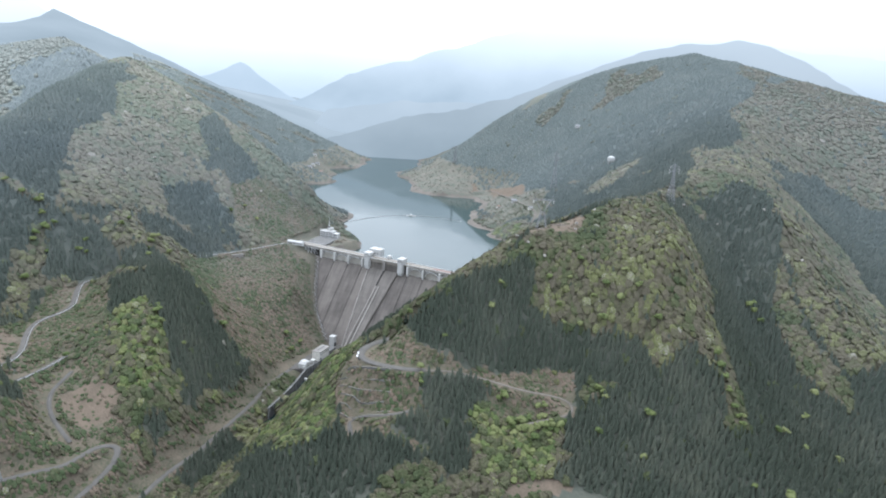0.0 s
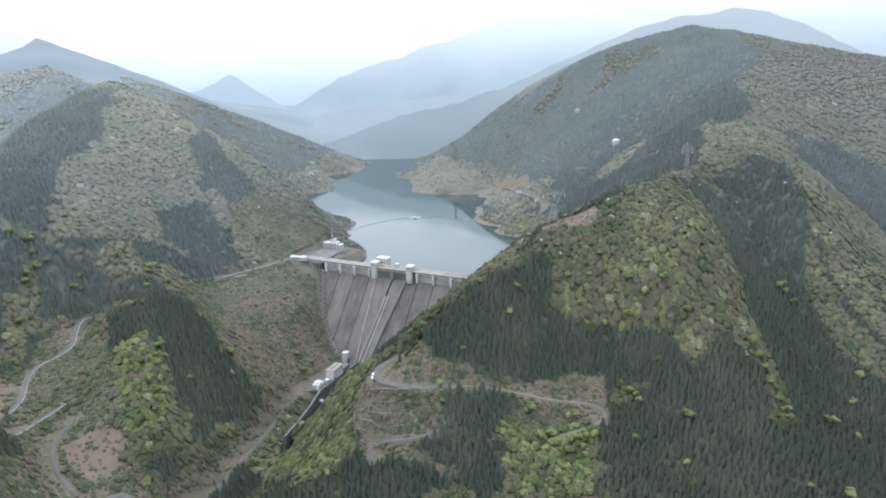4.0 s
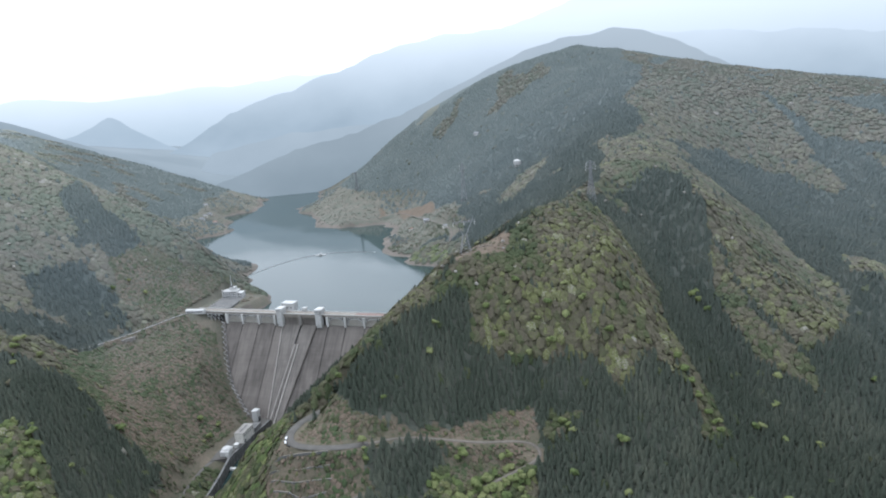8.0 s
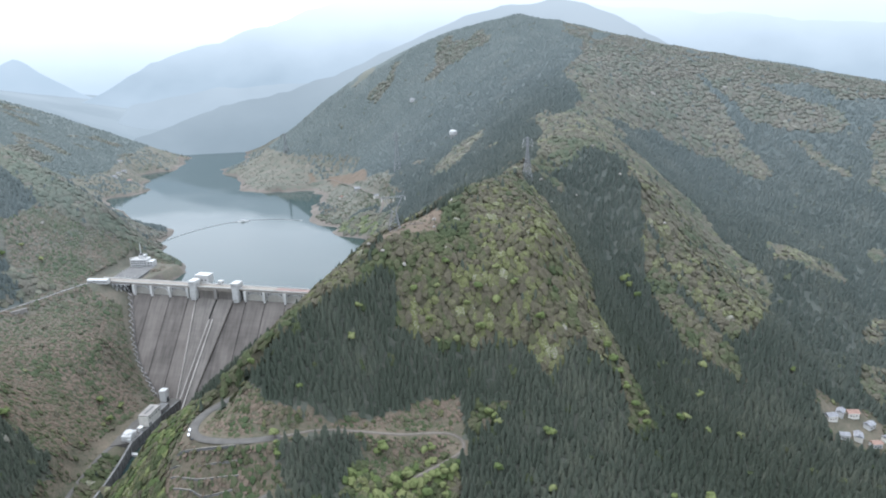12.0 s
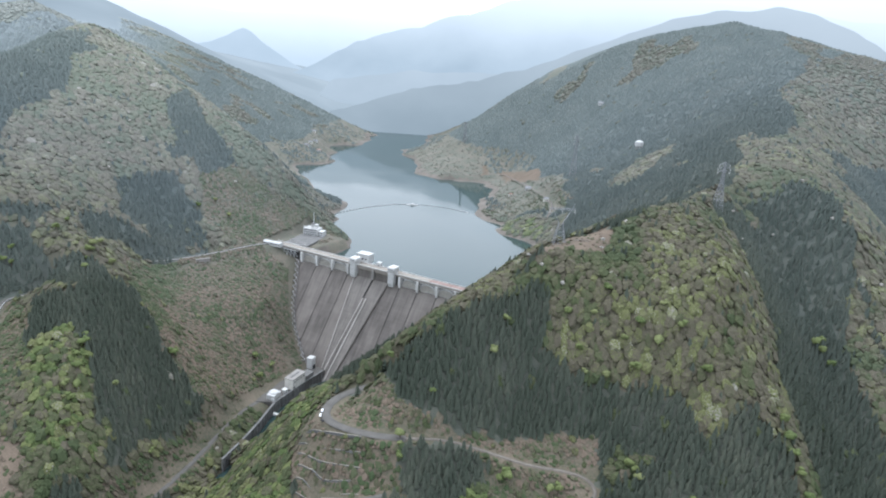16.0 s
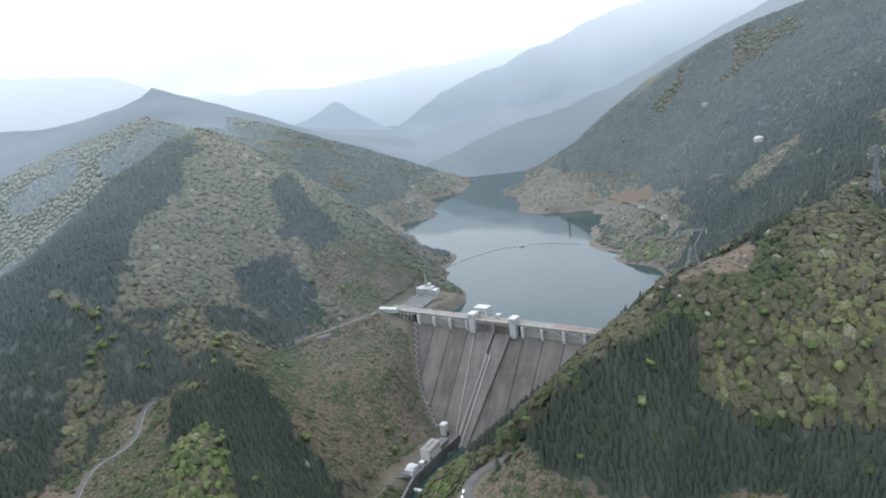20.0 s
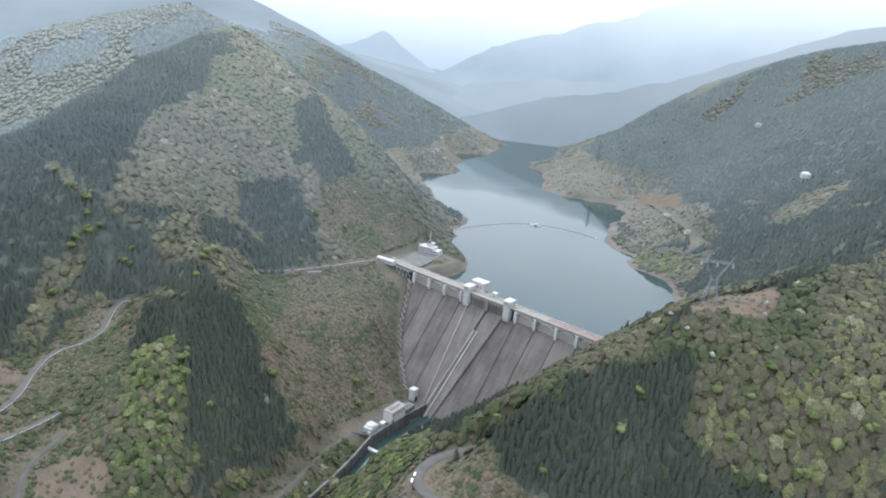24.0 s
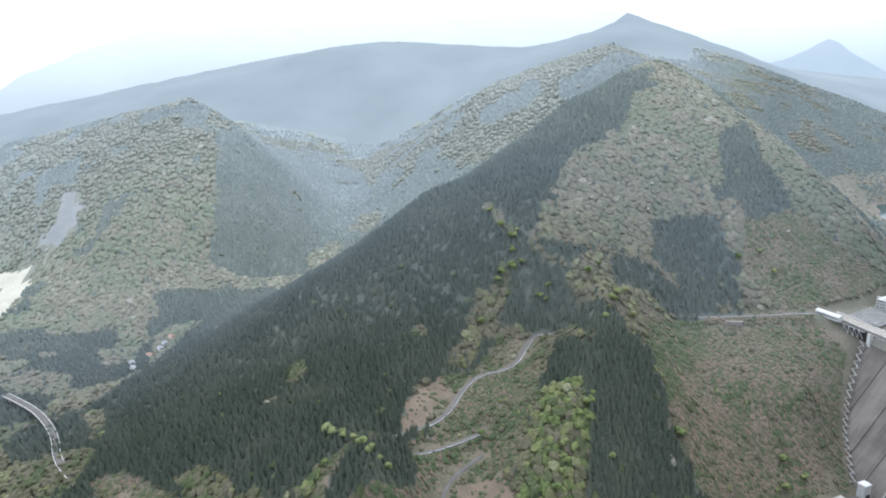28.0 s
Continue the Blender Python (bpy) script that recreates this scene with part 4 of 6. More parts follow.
for x in (-118.8, -89, -59.3, 62.3, 92.8, 123, 152.3):
    crest_part("arch", x, lambda: arch_mesh(26.0), MAT["trim"])
    crest_part("recess_wall", x, lambda: recess_mesh(25.4), MAT["cream"])
    crest_part("string_course", x, lambda: box(-13, 13, -6.1, -3.2, 146.4, 147.5, 0.1), MAT["trim"])
    for k in (-4, -3, -2, 2, 3, 4):
        post = box(-0.35, 0.35, -5.5, -4.3, arch_rise(2.9 * k, 26.0) + 1.0, 146.5)
        part("spandrel_post", post, MAT["trim"], dam).location.x = x + 2.9 * k
# gate towers
for x in (-33.0, 34.4):
    tower = part("gate_tower", box(x - 4.9, x + 4.9, -11.5, 3.0, 133.5, 153.0, 1.2), MAT["white"], dam, "white gate tower with rounded corners")
    part("cap", box(x - 5.7, x + 5.7, -12.1, 3.6, 153.0, 159.2, 1.5), MAT["white"], tower)
    part("roof_rim", box(x - 5.4, x + 5.4, -11.7, 3.0, 159.2, 159.7, 0.2), MAT["trim"], tower)
    part("foot", box(x - 4.3, x + 4.3, -10.6, -4.0, 130.5, 133.6, 0.8), MAT["white"], tower)
    part("cap_slit", box(x - 3.6, x + 3.6, -12.15, -11.9, 156.4, 157.3), MAT["dark"], tower, "dark slit under the cap rim")
# steel bracing under the west end of the crest walkway
truss = thing("walkway_truss", "pale steel truss under the west end of the crest", "truss", (-170, -8.5, 140))
for k in range(8):
    x = -26 + 7 * k
    part("post", beam((x, 0, -6 + 0.4 * k), (x, 0, 7.4), 0.5), MAT["rail"], truss)
    part("brace", beam((x, 0, 7.2), (x + 7, 0, -5 + 0.4 * k), 0.4), MAT["rail"], truss)
part("chord", beam((-27, 0, 7.2), (31, 0, 7.2), 0.7), MAT["rail"], truss)

# zigzag stair on the left abutment
STAIR = densify([(-137, -7, 133), (-124, -27, 105), (-110, -48, 78), (-90, -68, 52), (-61, -86, 29), (-47, -95, 20)], 4.2)
stair = thing("zigzag_stair", "pale steel zigzag stair climbing the dam abutment", "stairway", STAIR[-1])
off = Vector(STAIR[-1])
for i, (p, q) in enumerate(zip(STAIR[:-1], STAIR[1:])):
    p, q = Vector(p) - off, Vector(q) - off
    s = 3.4 if i % 2 else -3.4
    a, b = p + Vector((s - 3, -1.5, 2.0)), q + Vector((-s - 3, -1.5, 2.0))
    fl = part("flight", beam(a, b, 1.2, 0.4), MAT["concrete"], stair)
    part("handrail", beam(a + Vector((0, -0.7, 1.3)), b + Vector((0, -0.7, 1.3)), 0.22), MAT["rail"], fl)
    part("landing", box(b.x - 1.3, b.x + 1.3, b.y - 1.0, b.y + 1.2, b.z - 0.2, b.z + 0.15), MAT["wallgrey"], stair)
    if i % 2 == 0:
        part("post", box(b.x - 0.2, b.x + 0.2, b.y - 0.2, b.y + 0.2, b.z - 5.5, b.z), MAT["steel"], stair)


# ---- buildings at the dam ----
def windows(parent, x0, x1, n, y, z, w, h, mat=None):
    for i in range(n):
        cx = x0 + (x1 - x0) * (i + 0.5) / n
        part("window", box(cx - w / 2, cx + w / 2, y - 0.06, y + 0.1, z, z + h), mat or MAT["glass"], parent)


office = thing("control_building", "white three-storey dam control building with roof frames", "building", (-180, 77, 149.4), 12)
part("main_block", box(-15, 11, -9, 9, 0, 11.5, 0.2), MAT["white"], office)
part("annex", box(11, 20, -7, 7, 0, 8, 0.2), MAT["white"], office)
part("stair_tower", box(-4, 6, -2, 8, 11.5, 17, 0.2), MAT["white"], office)
for z in (1.2, 4.8, 8.4):
    windows(office, -14, 10, 7, -9, z, 2.3, 1.9)
    windows(office, 11.5, 19.5, 2, -7, min(z, 5.2), 2.2, 1.7)
for x in (-14.6, -6, 2.5, 10.6):
    part("roof_frame_post", box(x - 0.3, x + 0.3, -8.8, -8.2, 11.5, 14.5), MAT["trim"], office)
part("roof_frame_beam", box(-15, 11, -8.9, -8.1, 14.3, 15.0), MAT["trim"], office)
part("dish", turned([0.4, 1.6, 3.0, 3.4, 3.3], [17.0, 17.6, 18.6, 20.0, 20.1], 18), MAT["wallgrey"], office, "round grey antenna dish")
mast = part("mast", turned([0.8, 0.6, 0.35], [17, 28, 38], 8), MAT["rail"], office, "slim pale antenna mast")
for k, z in enumerate((22, 26, 30)):
    part("mast_brace", beam((-2.4 + 0.6 * k, 0, z - 4), (0, 0, z), 0.3), MAT["rail"], mast)

hall = thing("visitor_hall", "long low white hall with a rounded roof at the crest end", "building", (-186, -12, 150.2), 8)
bm = bmesh.new()
for i in range(10):
    a0, a1 = math.pi * i / 10, math.pi * (i + 1) / 10
    v = [bm.verts.new(p) for p in ((-17, -4.4 * math.cos(a0), 3.2 + 2.2 * math.sin(a0)), (15, -4.4 * math.cos(a0), 3.2 + 2.2 * math.sin(a0)), (15, -4.4 * math.cos(a1), 3.2 + 2.2 * math.sin(a1)), (-17, -4.4 * math.cos(a1), 3.2 + 2.2 * math.sin(a1)))]
    bm.faces.new(v)
for x in (-17, 15):
    bm.faces.new([bm.verts.new((x, -4.4 * math.cos(math.pi * i / 10), 3.2 + 2.2 * math.sin(math.pi * i / 10))) for i in range(11)])
part("roof", bm, MAT["white"], hall)
part("wall", box(-16.5, 14.5, -4.0, 4.0, -2, 3.3, 0.1), MAT["white"], hall)
windows(hall, -15.5, 13.5, 9, -4.0, 0.9, 2.2, 1.5)

plaza_ob = thing("plaza_deck", "grey concrete plaza beside the control building", "plaza", (-172, 47, 149.3), 12, kind="structure")
part("slab", box(-19, 22, -36, 32, -3, 0.25, 0.2), MAT["wallgrey"], plaza_ob)
for k in range(7):
    part("bay_line", box(-17 + 5 * k, -16.7 + 5 * k, -30, -24.5, 0.255, 0.27), MAT["trim"], plaza_ob)
for k in range(9):
    part("plaza_rail_post", box(-18.6, -18.3, -34 + 8 * k, -33.7 + 8 * k, 0.25, 1.4), MAT["rail"], plaza_ob)

intake = thing("intake_house", "white windowless hoist house on the upstream side of the crest", "building", (-29, 15, 131))
part("shaft", box(-8, 8, -5, 6, -30, 18, 0.3), MAT["wallgrey"], intake)
part("hoist_room", box(-10.5, 10.5, -6.2, 7.5, 18, 30.5, 0.6), MAT["white"], intake)
part("roof_slab", box(-11, 11, -6.8, 8, 30.5, 31.3, 0.2), MAT["white"], intake)
windows(intake, -9, 9, 3, -6.2, 23, 2.4, 2.0)
booth = thing("crest_booth", "small white equipment booth on the dam crest", "booth", (1, 9.5, 149.9))
part("wall", box(-3.2, 3.2, -2.4, 2.6, 0, 5.2, 0.2), MAT["white"], booth)
part("roof", box(-3.7, 3.7, -2.9, 3.1, 5.2, 5.8, 0.15), MAT["white"], booth)
part("door", box(-0.7, 0.7, -2.48, -2.3, 0.05, 2.1), MAT["wallgrey"], booth)

power = thing("power_station", "pale grey power station block on the river wall", "building", (-18, -152, 19.5), 96)
part("body", box(-14, 14, -6.5, 6.5, 0, 14.5, 0.3), MAT["cream"], power)
part("roof", box(-14.4, 14.4, -6.9, 6.9, 14.5, 15.3, 0.2), MAT["concrete"], power)
part("skylight", box(-9, 9, -1.2, 1.2, 15.3, 15.9, 0.1), MAT["wallgrey"], power)
part("side_gallery", box(14.2, 34, -6.2, 4.2, -2, 6.5, 0.2), MAT["wallgrey"], power, "lower grey gallery between station and lift tower")
for k in range(6):
    part("gallery_post", box(15.2 + 3.6 * k, 15.8 + 3.6 * k, -6.5, -6.15, -2, 6.5), MAT["concrete"], power)
windows(power, -13, 13, 5, -6.5, 9.5, 3.2, 2.6, MAT["wallgrey"])
part("shutter", box(-13.6, -9, -6.58, -6.3, 0.2, 5), MAT["dark"], power)
for k in range(5):
    part("pilaster", box(-12 + 6 * k - 0.4, -12 + 6 * k + 0.4, -6.9, -6.4, 0, 14.5), MAT["trim"], power)
lift = thing("lift_tower", "white lift tower with rounded corners at the dam toe", "building", (-32, -103, 19.5), 96)
part("body", box(-5, 5, -4.5, 4.5, 0, 17.5, 1.4), MAT["white"], lift)
part("cornice", box(-5.3, 5.3, -4.8, 4.8, 15.4, 16.2, 1.2), MAT["trim"], lift)
part("entrance", box(-2.5, 2.5, -4.8, -4.2, 0.5, 6.5), MAT["dark"], lift)
kiosk = thing("round_roofed_house", "small white valve house with a rounded roof", "building", (-18, -192, 19.0), 100)
part("body", box(-8, 8, -6, 6, 0, 7.5, 1.0), MAT["white"], kiosk)
part("dome", turned([6.4, 6.0, 4.6, 2.4, 0.4], [7.4, 8.6, 9.8, 10.6, 10.9], 20), MAT["white"], kiosk)
part("porch", box(-9.5, -7, -6.5, -2, 0, 4.2, 0.4), MAT["white"], kiosk)
shed = thing("equipment_shed", "little white equipment shed on the river wall", "shed", (-15, -175, 19.5), 96)
part("body", box(-3, 3, -2.6, 2.6, 0, 5, 0.3), MAT["white"], shed)
part("roof", box(-3.4, 3.4, -3, 3, 5, 5.5, 0.2), MAT["trim"], shed)

river_wall = thing("river_wall", "tall stained concrete wall along the river channel", "wall", (0, 0, 0), kind="structure")
WALL = [(-14, -100), (-13, -140), (-11, -170), (-9, -200), (7, -243), (17, -275), (28, -320)]
for (xa, ya), (xb, yb) in zip(WALL[:-1], WALL[1:]):
    ang, ln = math.atan2(yb - ya, xb - xa), math.dist((xa, ya), (xb, yb))
    panel = part("panel", box(0, ln, -1.0, 1.0, -2, 19.6, 0.1), MAT["wallgrey"], river_wall)
    panel.matrix_local = Matrix.Translation((xa, ya, 0)) @ Matrix.Rotation(ang, 4, "Z")
    for k in range(int(ln // 7)):
        rib = part("rib", box(3 + 7 * k, 4 + 7 * k, 0.9, 1.9, -2, 18.5), MAT["wallgrey"], panel)
    cope = part("coping", box(0, ln, -1.2, 1.2, 19.6, 20.1), MAT["wallgrey"], panel)
terrace = thing("station_terrace", "flat grey yard behind the river wall", "terrace", kind="structure")
bm = bmesh.new()
v = [bm.verts.new((x, y, z)) for z in (19.4, 5) for x, y in ((-13, -96), (-12, -140), (-9, -200), (-30, -212), (-40, -170), (-36, -110), (-30, -94))]
bm.faces.new(v[:7])
for i in range(7):
    bm.faces.new((v[i], v[i + 7], v[(i + 1) % 7 + 7], v[(i + 1) % 7]))
part("slab", bm, MAT["asphalt"], terrace)
weir = thing("weir_sill", "pale concrete sill across the channel", "weir", (2, -206, 3), 8, kind="structure")
part("sill", box(-12, 13, -2.2, 2.2, -4, 6.2, 0.5), MAT["trim"], weir)
right_wall = thing("right_training_wall", "low concrete wall on the far bank of the channel", "wall", kind="structure")
part("panel", beam((14, -100, 6), (12, -165, 6), 1.6, 14), MAT["wallgrey"], right_wall)
part("panel", beam((12, -165, 6), (20, -215, 5), 1.6, 13), MAT["wallgrey"], right_wall)
fence = thing("bank_fence", "white railing along the far bank", "fence", (14, -112, 13))
for k in range(13):
    part("post", box(-0.2, 0.2, -3.2 * k - 0.15, -3.2 * k + 0.15, 0, 2.2), MAT["rail"], fence)
for z in (1.0, 2.0):
    part("rail", beam((0, 0, z), (0, -38.6, z), 0.22), MAT["rail"], fence)


# ---- guard rails, walls and terraces on the slopes ----
def guard_rail(pl, side, label):
    p = np.array(densify(pl, 6.0))
    t = np.gradient(p[:, :2], axis=0)
    t /= np.linalg.norm(t, axis=1)[:, None] + 1e-9
    q = np.column_stack((p[:, 0] + t[:, 1] * side, p[:, 1] - t[:, 0] * side, p[:, 2]))
    ob = thing("guard_rail", label, "guard rail", tuple(q[0]))
    o = Vector(q[0])
    bm = bmesh.new()
    for a, b in zip(q[:-1], q[1:]):
        add_beam(bm, Vector(a) - o + Vector((0, 0, 0.9)), Vector(b) - o + Vector((0, 0, 0.9)), 0.2, 0.5)
    part("rail", bm, MAT["rail"], ob)
    post = None
    for a in q[::2]:
        if post is None:
            first = part("post", box(-0.12, 0.12, -0.12, 0.12, -0.4, 1.0), MAT["steel"], ob)
            post = first.data
        else:
            first = part("post", post, None, ob)
        first.location = Vector(a) - o


guard_rail(ROADS["left"][1], -3.2, "pale steel guard rail along the valley road")
guard_rail(ROADS["left_low"][1], -2.8, "pale steel guard rail along the lower road")
guard_rail(ROADS["abutment"][1], 3.2, "pale steel guard rail above the abutment slope")

ret = thing("road_retaining_wall", "pale concrete retaining wall under the abutment road", "wall", (-225, -118, 134), 62)
for k in range(5):
    part("panel", box(-10 + 4 * k, -6.15 + 4 * k, -1.2, 0.8, -4, 9.8, 0.1), MAT["concrete"], ret)
part("coping", box(-10.3, 10.3, -1.5, 1.2, 9.8, 10.4), MAT["concrete"], ret)
low_wall = thing("bridge_parapet_wall", "pale concrete wall carrying the lower road", "wall", (-129, -518, 97), -80)
for k in range(6):
    part("panel", box(-18 + 6 * k, -12.2 + 6 * k, -0.6, 0.6, -4, 7.6, 0.1), MAT["wallgrey"], low_wall)


def contour_wall(pts, h, mat, label):
    ob = thing("terrace_wall", label, "terrace wall", pts[0], group="slope terraces")
    bm = bmesh.new()
    o = Vector(pts[0])
    p = densify(rounded(list(pts), 2), 6.0)
    z = bedded([a[0] for a in p], [a[1] for a in p])
    p = [Vector((a[0], a[1], zz)) - o for a, zz in zip(p, z)]
    for a, b in zip(p[:-1], p[1:]):
        add_beam(bm, a, b, 0.7, h)
    part("wall", bm, mat, ob)
    bm = bmesh.new()
    for a, b in zip(p[:-1], p[1:]):
        add_beam(bm, a + Vector((0, 0, h / 2)), b + Vector((0, 0, h / 2)), 0.7, 0.2)
    part("coping", bm, MAT["deck"], ob)


for k in range(6):
    u = k / 5
    contour_wall([(163 + 30 * u, -350 - 40 * u, 112 - 17 * u), (190 + 22 * u, -359 - 29 * u, 126 - 25 * u), (212 + 21 * u, -357 - 30 * u, 130 - 24 * u), (231 + 21 * u, -351 - 31 * u, 131 - 22 * u)], 2.6, MAT["wallgrey"], "low pale terrace wall across the grassy slope")
for k in range(6):
    u = k / 5
    contour_wall([(-282 + 22 * u, 20 - 8 * u, 200), (-262 + 20 * u, 56 + 2 * u, 200), (-240 + 18 * u, 98 + 4 * u, 190)], 1.4, MAT["wallgrey"], "thin terrace wall on the slope above the dam")


# ---- pylons ----
def lattice(name, label, at, h, base, waist, arms, turn, bar=0.35):
    """A lattice tower: four legs, rings, cross bracing and arms."""
    ob = thing(name, label, "pylon", at, turn, group="power line")
    levels = 9
    half = lambda u: (base + (waist - base) * min(1.0, u / 0.62)) / 2 if u < 0.62 else waist / 2 * (1 - 0.75 * (u - 0.62) / 0.38)
    ring = lambda u: [Vector((sx * half(u), sy * half(u), h * u)) for sx, sy in ((-1, -1), (1, -1), (1, 1), (-1, 1))]
    for c in range(4):
        bm = bmesh.new()
        for i in range(levels):
            add_beam(bm, ring(i / levels)[c], ring((i + 1) / levels)[c], bar * 1.3)
        part("leg", bm, MAT["steel"], ob)
    for side in range(4):
        bm = bmesh.new()
        for i in range(levels):
            a, b = ring(i / levels), ring((i + 1) / levels)
            add_beam(bm, a[side], b[(side + 1) % 4], bar * 0.8)
            add_beam(bm, a[(side + 1) % 4], b[side], bar * 0.8)
            add_beam(bm, b[side], b[(side + 1) % 4], bar * 0.8)
        part("bracing", bm, MAT["steel"], ob)
    for u, reach in arms:
        for s in (-1, 1):
            bm = bmesh.new()
            tip = Vector((s * reach, 0, h * u))
            for q in ring(u):
                add_beam(bm, q, tip, bar * 0.8)
            for q in ring(min(1.0, u + 0.05)):
                add_beam(bm, q, tip, bar * 0.7)
            arm = part("cross_arm", bm, MAT["steel"], ob)
            part("insulator", box(tip.x - 0.25, tip.x + 0.25, -0.25, 0.25, h * u - 2.6, h * u), MAT["trim"], arm)
    return ob


PYLON_Z = ground([433, 98, -390, -640], [100, 592, 1035, 1240])
lattice("pylon", "grey lattice power pylon on the wooded ridge", (433, 100, float(PYLON_Z[0]) - 1), 60, 11, 3.2, ((0.80, 7.5), (0.87, 8.0), (0.94, 6.5)), 35)
lattice("pylon", "tall grey lattice pylon above the lake shore", (98, 592, float(PYLON_Z[1]) - 1), 92, 15, 4.0, ((0.78, 6), (0.86, 6), (0.93, 5)), 20, 0.55)
lattice("pylon", "distant lattice pylon over the reservoir", (-390, 1035, float(PYLON_Z[2]) - 1), 60, 11, 3.0, ((0.8, 6), (0.9, 6)), 20, 0.6)

lattice("pylon", "slim grey lattice pylon beside the lower valley road", (-12, -628, float(ground([-12], [-628])[0]) - 1), 38, 8, 2.4, ((0.78, 5), (0.88, 5)), 15, 0.3)

portal = thing("portal_pylon", "wide Y-headed lattice pylon on the bare knoll", "pylon", (297, -84, float(ground([297], [-84])[0]) - 0.5), 35, group="power line")
for s in (-1, 1):
    for sy in (-1, 1):
        bm = bmesh.new()
        a, b, c = Vector((s * 7, sy * 4.5, 0)), Vector((s * 2.2, sy * 1.2, 24)), Vector((s * 11, 0, 40))
        add_beam(bm, a, b, 0.45)
        add_beam(bm, b, c, 0.4)
        part("leg", bm, MAT["steel"], portal)
    bm = bmesh.new()
    for i in range(6):
        u0, u1 = i / 6, (i + 1) / 6
        p = lambda u, sy: Vector((s * (7 - 4.8 * u), sy * (4.5 - 3.3 * u), 24 * u))
        add_beam(bm, p(u0, -1), p(u1, 1), 0.28)
        add_beam(bm, p(u0, 1), p(u1, -1), 0.28)
        add_beam(bm, p(u0, -1), Vector((-p(u1, 1).x, p(u1, -1).y, p(u1, 1).z)), 0.25)
    part("bracing", bm, MAT["steel"], portal)
    part("horn", beam((s * 11, 0, 40), (s * 13, 0, 46), 0.4), MAT["steel"], portal)
bm = bmesh.new()
for z in (38.6, 40.4):
    add_beam(bm, (-15, 0, z), (15, 0, z), 0.4)
for k in range(10):
    add_beam(bm, (-15 + 3 * k, 0, 38.6), (-12 + 3 * k, 0, 40.4), 0.28)
part("cross_beam", bm, MAT["steel"], portal)
for x in (-14, 0, 14):
    part("insulator", box(x - 0.3, x + 0.3, -0.3, 0.3, 35, 38.6), MAT["trim"], portal)
pen = thing("knoll_fence", "small dark wire fence enclosure on the bare knoll", "fence", (322, -80, float(ground([322], [-80])[0])), 20)
for k in range(9):
    part("post", box(-8 + 2 * k - 0.15, -8 + 2 * k + 0.15, -0.15, 0.15, -0.5, 2.4), MAT["bark"], pen)
for z in (0.9, 1.9):
    part("wire", box(-8, 8, -0.08, 0.08, z, z + 0.14), MAT["steel"], pen)


# ---- houses, tank, bridge, boats ----
def house(at, turn, w, d, h, wall, roof, label):
    ob = thing("house", label, "house", at, turn, group="valley houses")
    part("wall", box(-w / 2, w / 2, -d / 2, d / 2, -2.5, h, 0.05), MAT[wall], ob)
    bm = bmesh.new()
    e = 0.7
    v = [bm.verts.new(p) for p in ((-w / 2 - e, -d / 2 - e, h), (w / 2 + e, -d / 2 - e, h), (w / 2 + e, d / 2 + e, h), (-w / 2 - e, d / 2 + e, h), (-w / 2 - e, 0, h + d * 0.32), (w / 2 + e, 0, h + d * 0.32))]
    for f in ((0, 1, 5, 4), (2, 3, 4, 5), (0, 4, 3), (1, 2, 5), (3, 2, 1, 0)):
        bm.faces.new([v[i] for i in f])
    part("roof", bm, MAT[roof], ob)
    for x in (-w * 0.25, w * 0.25):
        part("window", box(x - 0.9, x + 0.9, -d / 2 - 0.06, -d / 2 + 0.1, 1.0, 2.4), MAT["glass"], ob)
    part("door", box(-0.5, 0.5, -d / 2 - 0.06, -d / 2 + 0.1, 0, 2.05), MAT["bark"], ob)


VILLAGE = [(-24, 657, 15, "white", "roofgrey", 13), (784, -80, 20, "cream", "roofgrey", 11), (798, -66, 60, "white", "roofgrey", 10), (812, -60, 10, "cream", "roofbrown", 12), (826, -72, 40, "white", "roofgrey", 10), (806, -98, 75, "cream", "roofgrey", 11), (820, -106, 15, "white", "roofbrown", 10), (838, -92, 30, "cream", "roofgrey", 12), (790, -104, 5, "white", "roofgrey", 9),
           (-560, -900, 35, "white", "roofgrey", 13), (-584, -908, 20, "cream", "roofgrey", 12), (-602, -884, 50, "white", "roofbrown", 11), (-622, -872, 30, "cream", "roofgrey", 12), (-640, -868, 25, "white", "roofgrey", 11), (-660, -860, 40, "cream", "roofbrown", 11),
           (-773, 751, 10, "white", "roofgrey", 12), (-800, 800, 30, "cream", "roofgrey", 11), (-760, 790, 50, "white", "roofbrown", 11), (-830, 860, 20, "white", "roofgrey", 12), (29, 991, 0, "white", "roofgrey", 13), (-905, 940, 30, "cream", "roofgrey", 12), (75, 505, 40, "cream", "roofgrey", 9), (-60, 640, 70, "cream", "roofbrown", 9)]
vz = ground([v[0] for v in VILLAGE], [v[1] for v in VILLAGE])
for (x, y, turn, wall, roof, w), z in zip(VILLAGE, vz):
    house((x, y, float(z) + 0.6), turn, w, w * 0.72, 4.8, wall, roof, "small %s house with a %s roof among the trees" % ("white plastered" if wall == "white" else "cream plastered", "grey tiled" if roof == "roofgrey" else "brown metal"))

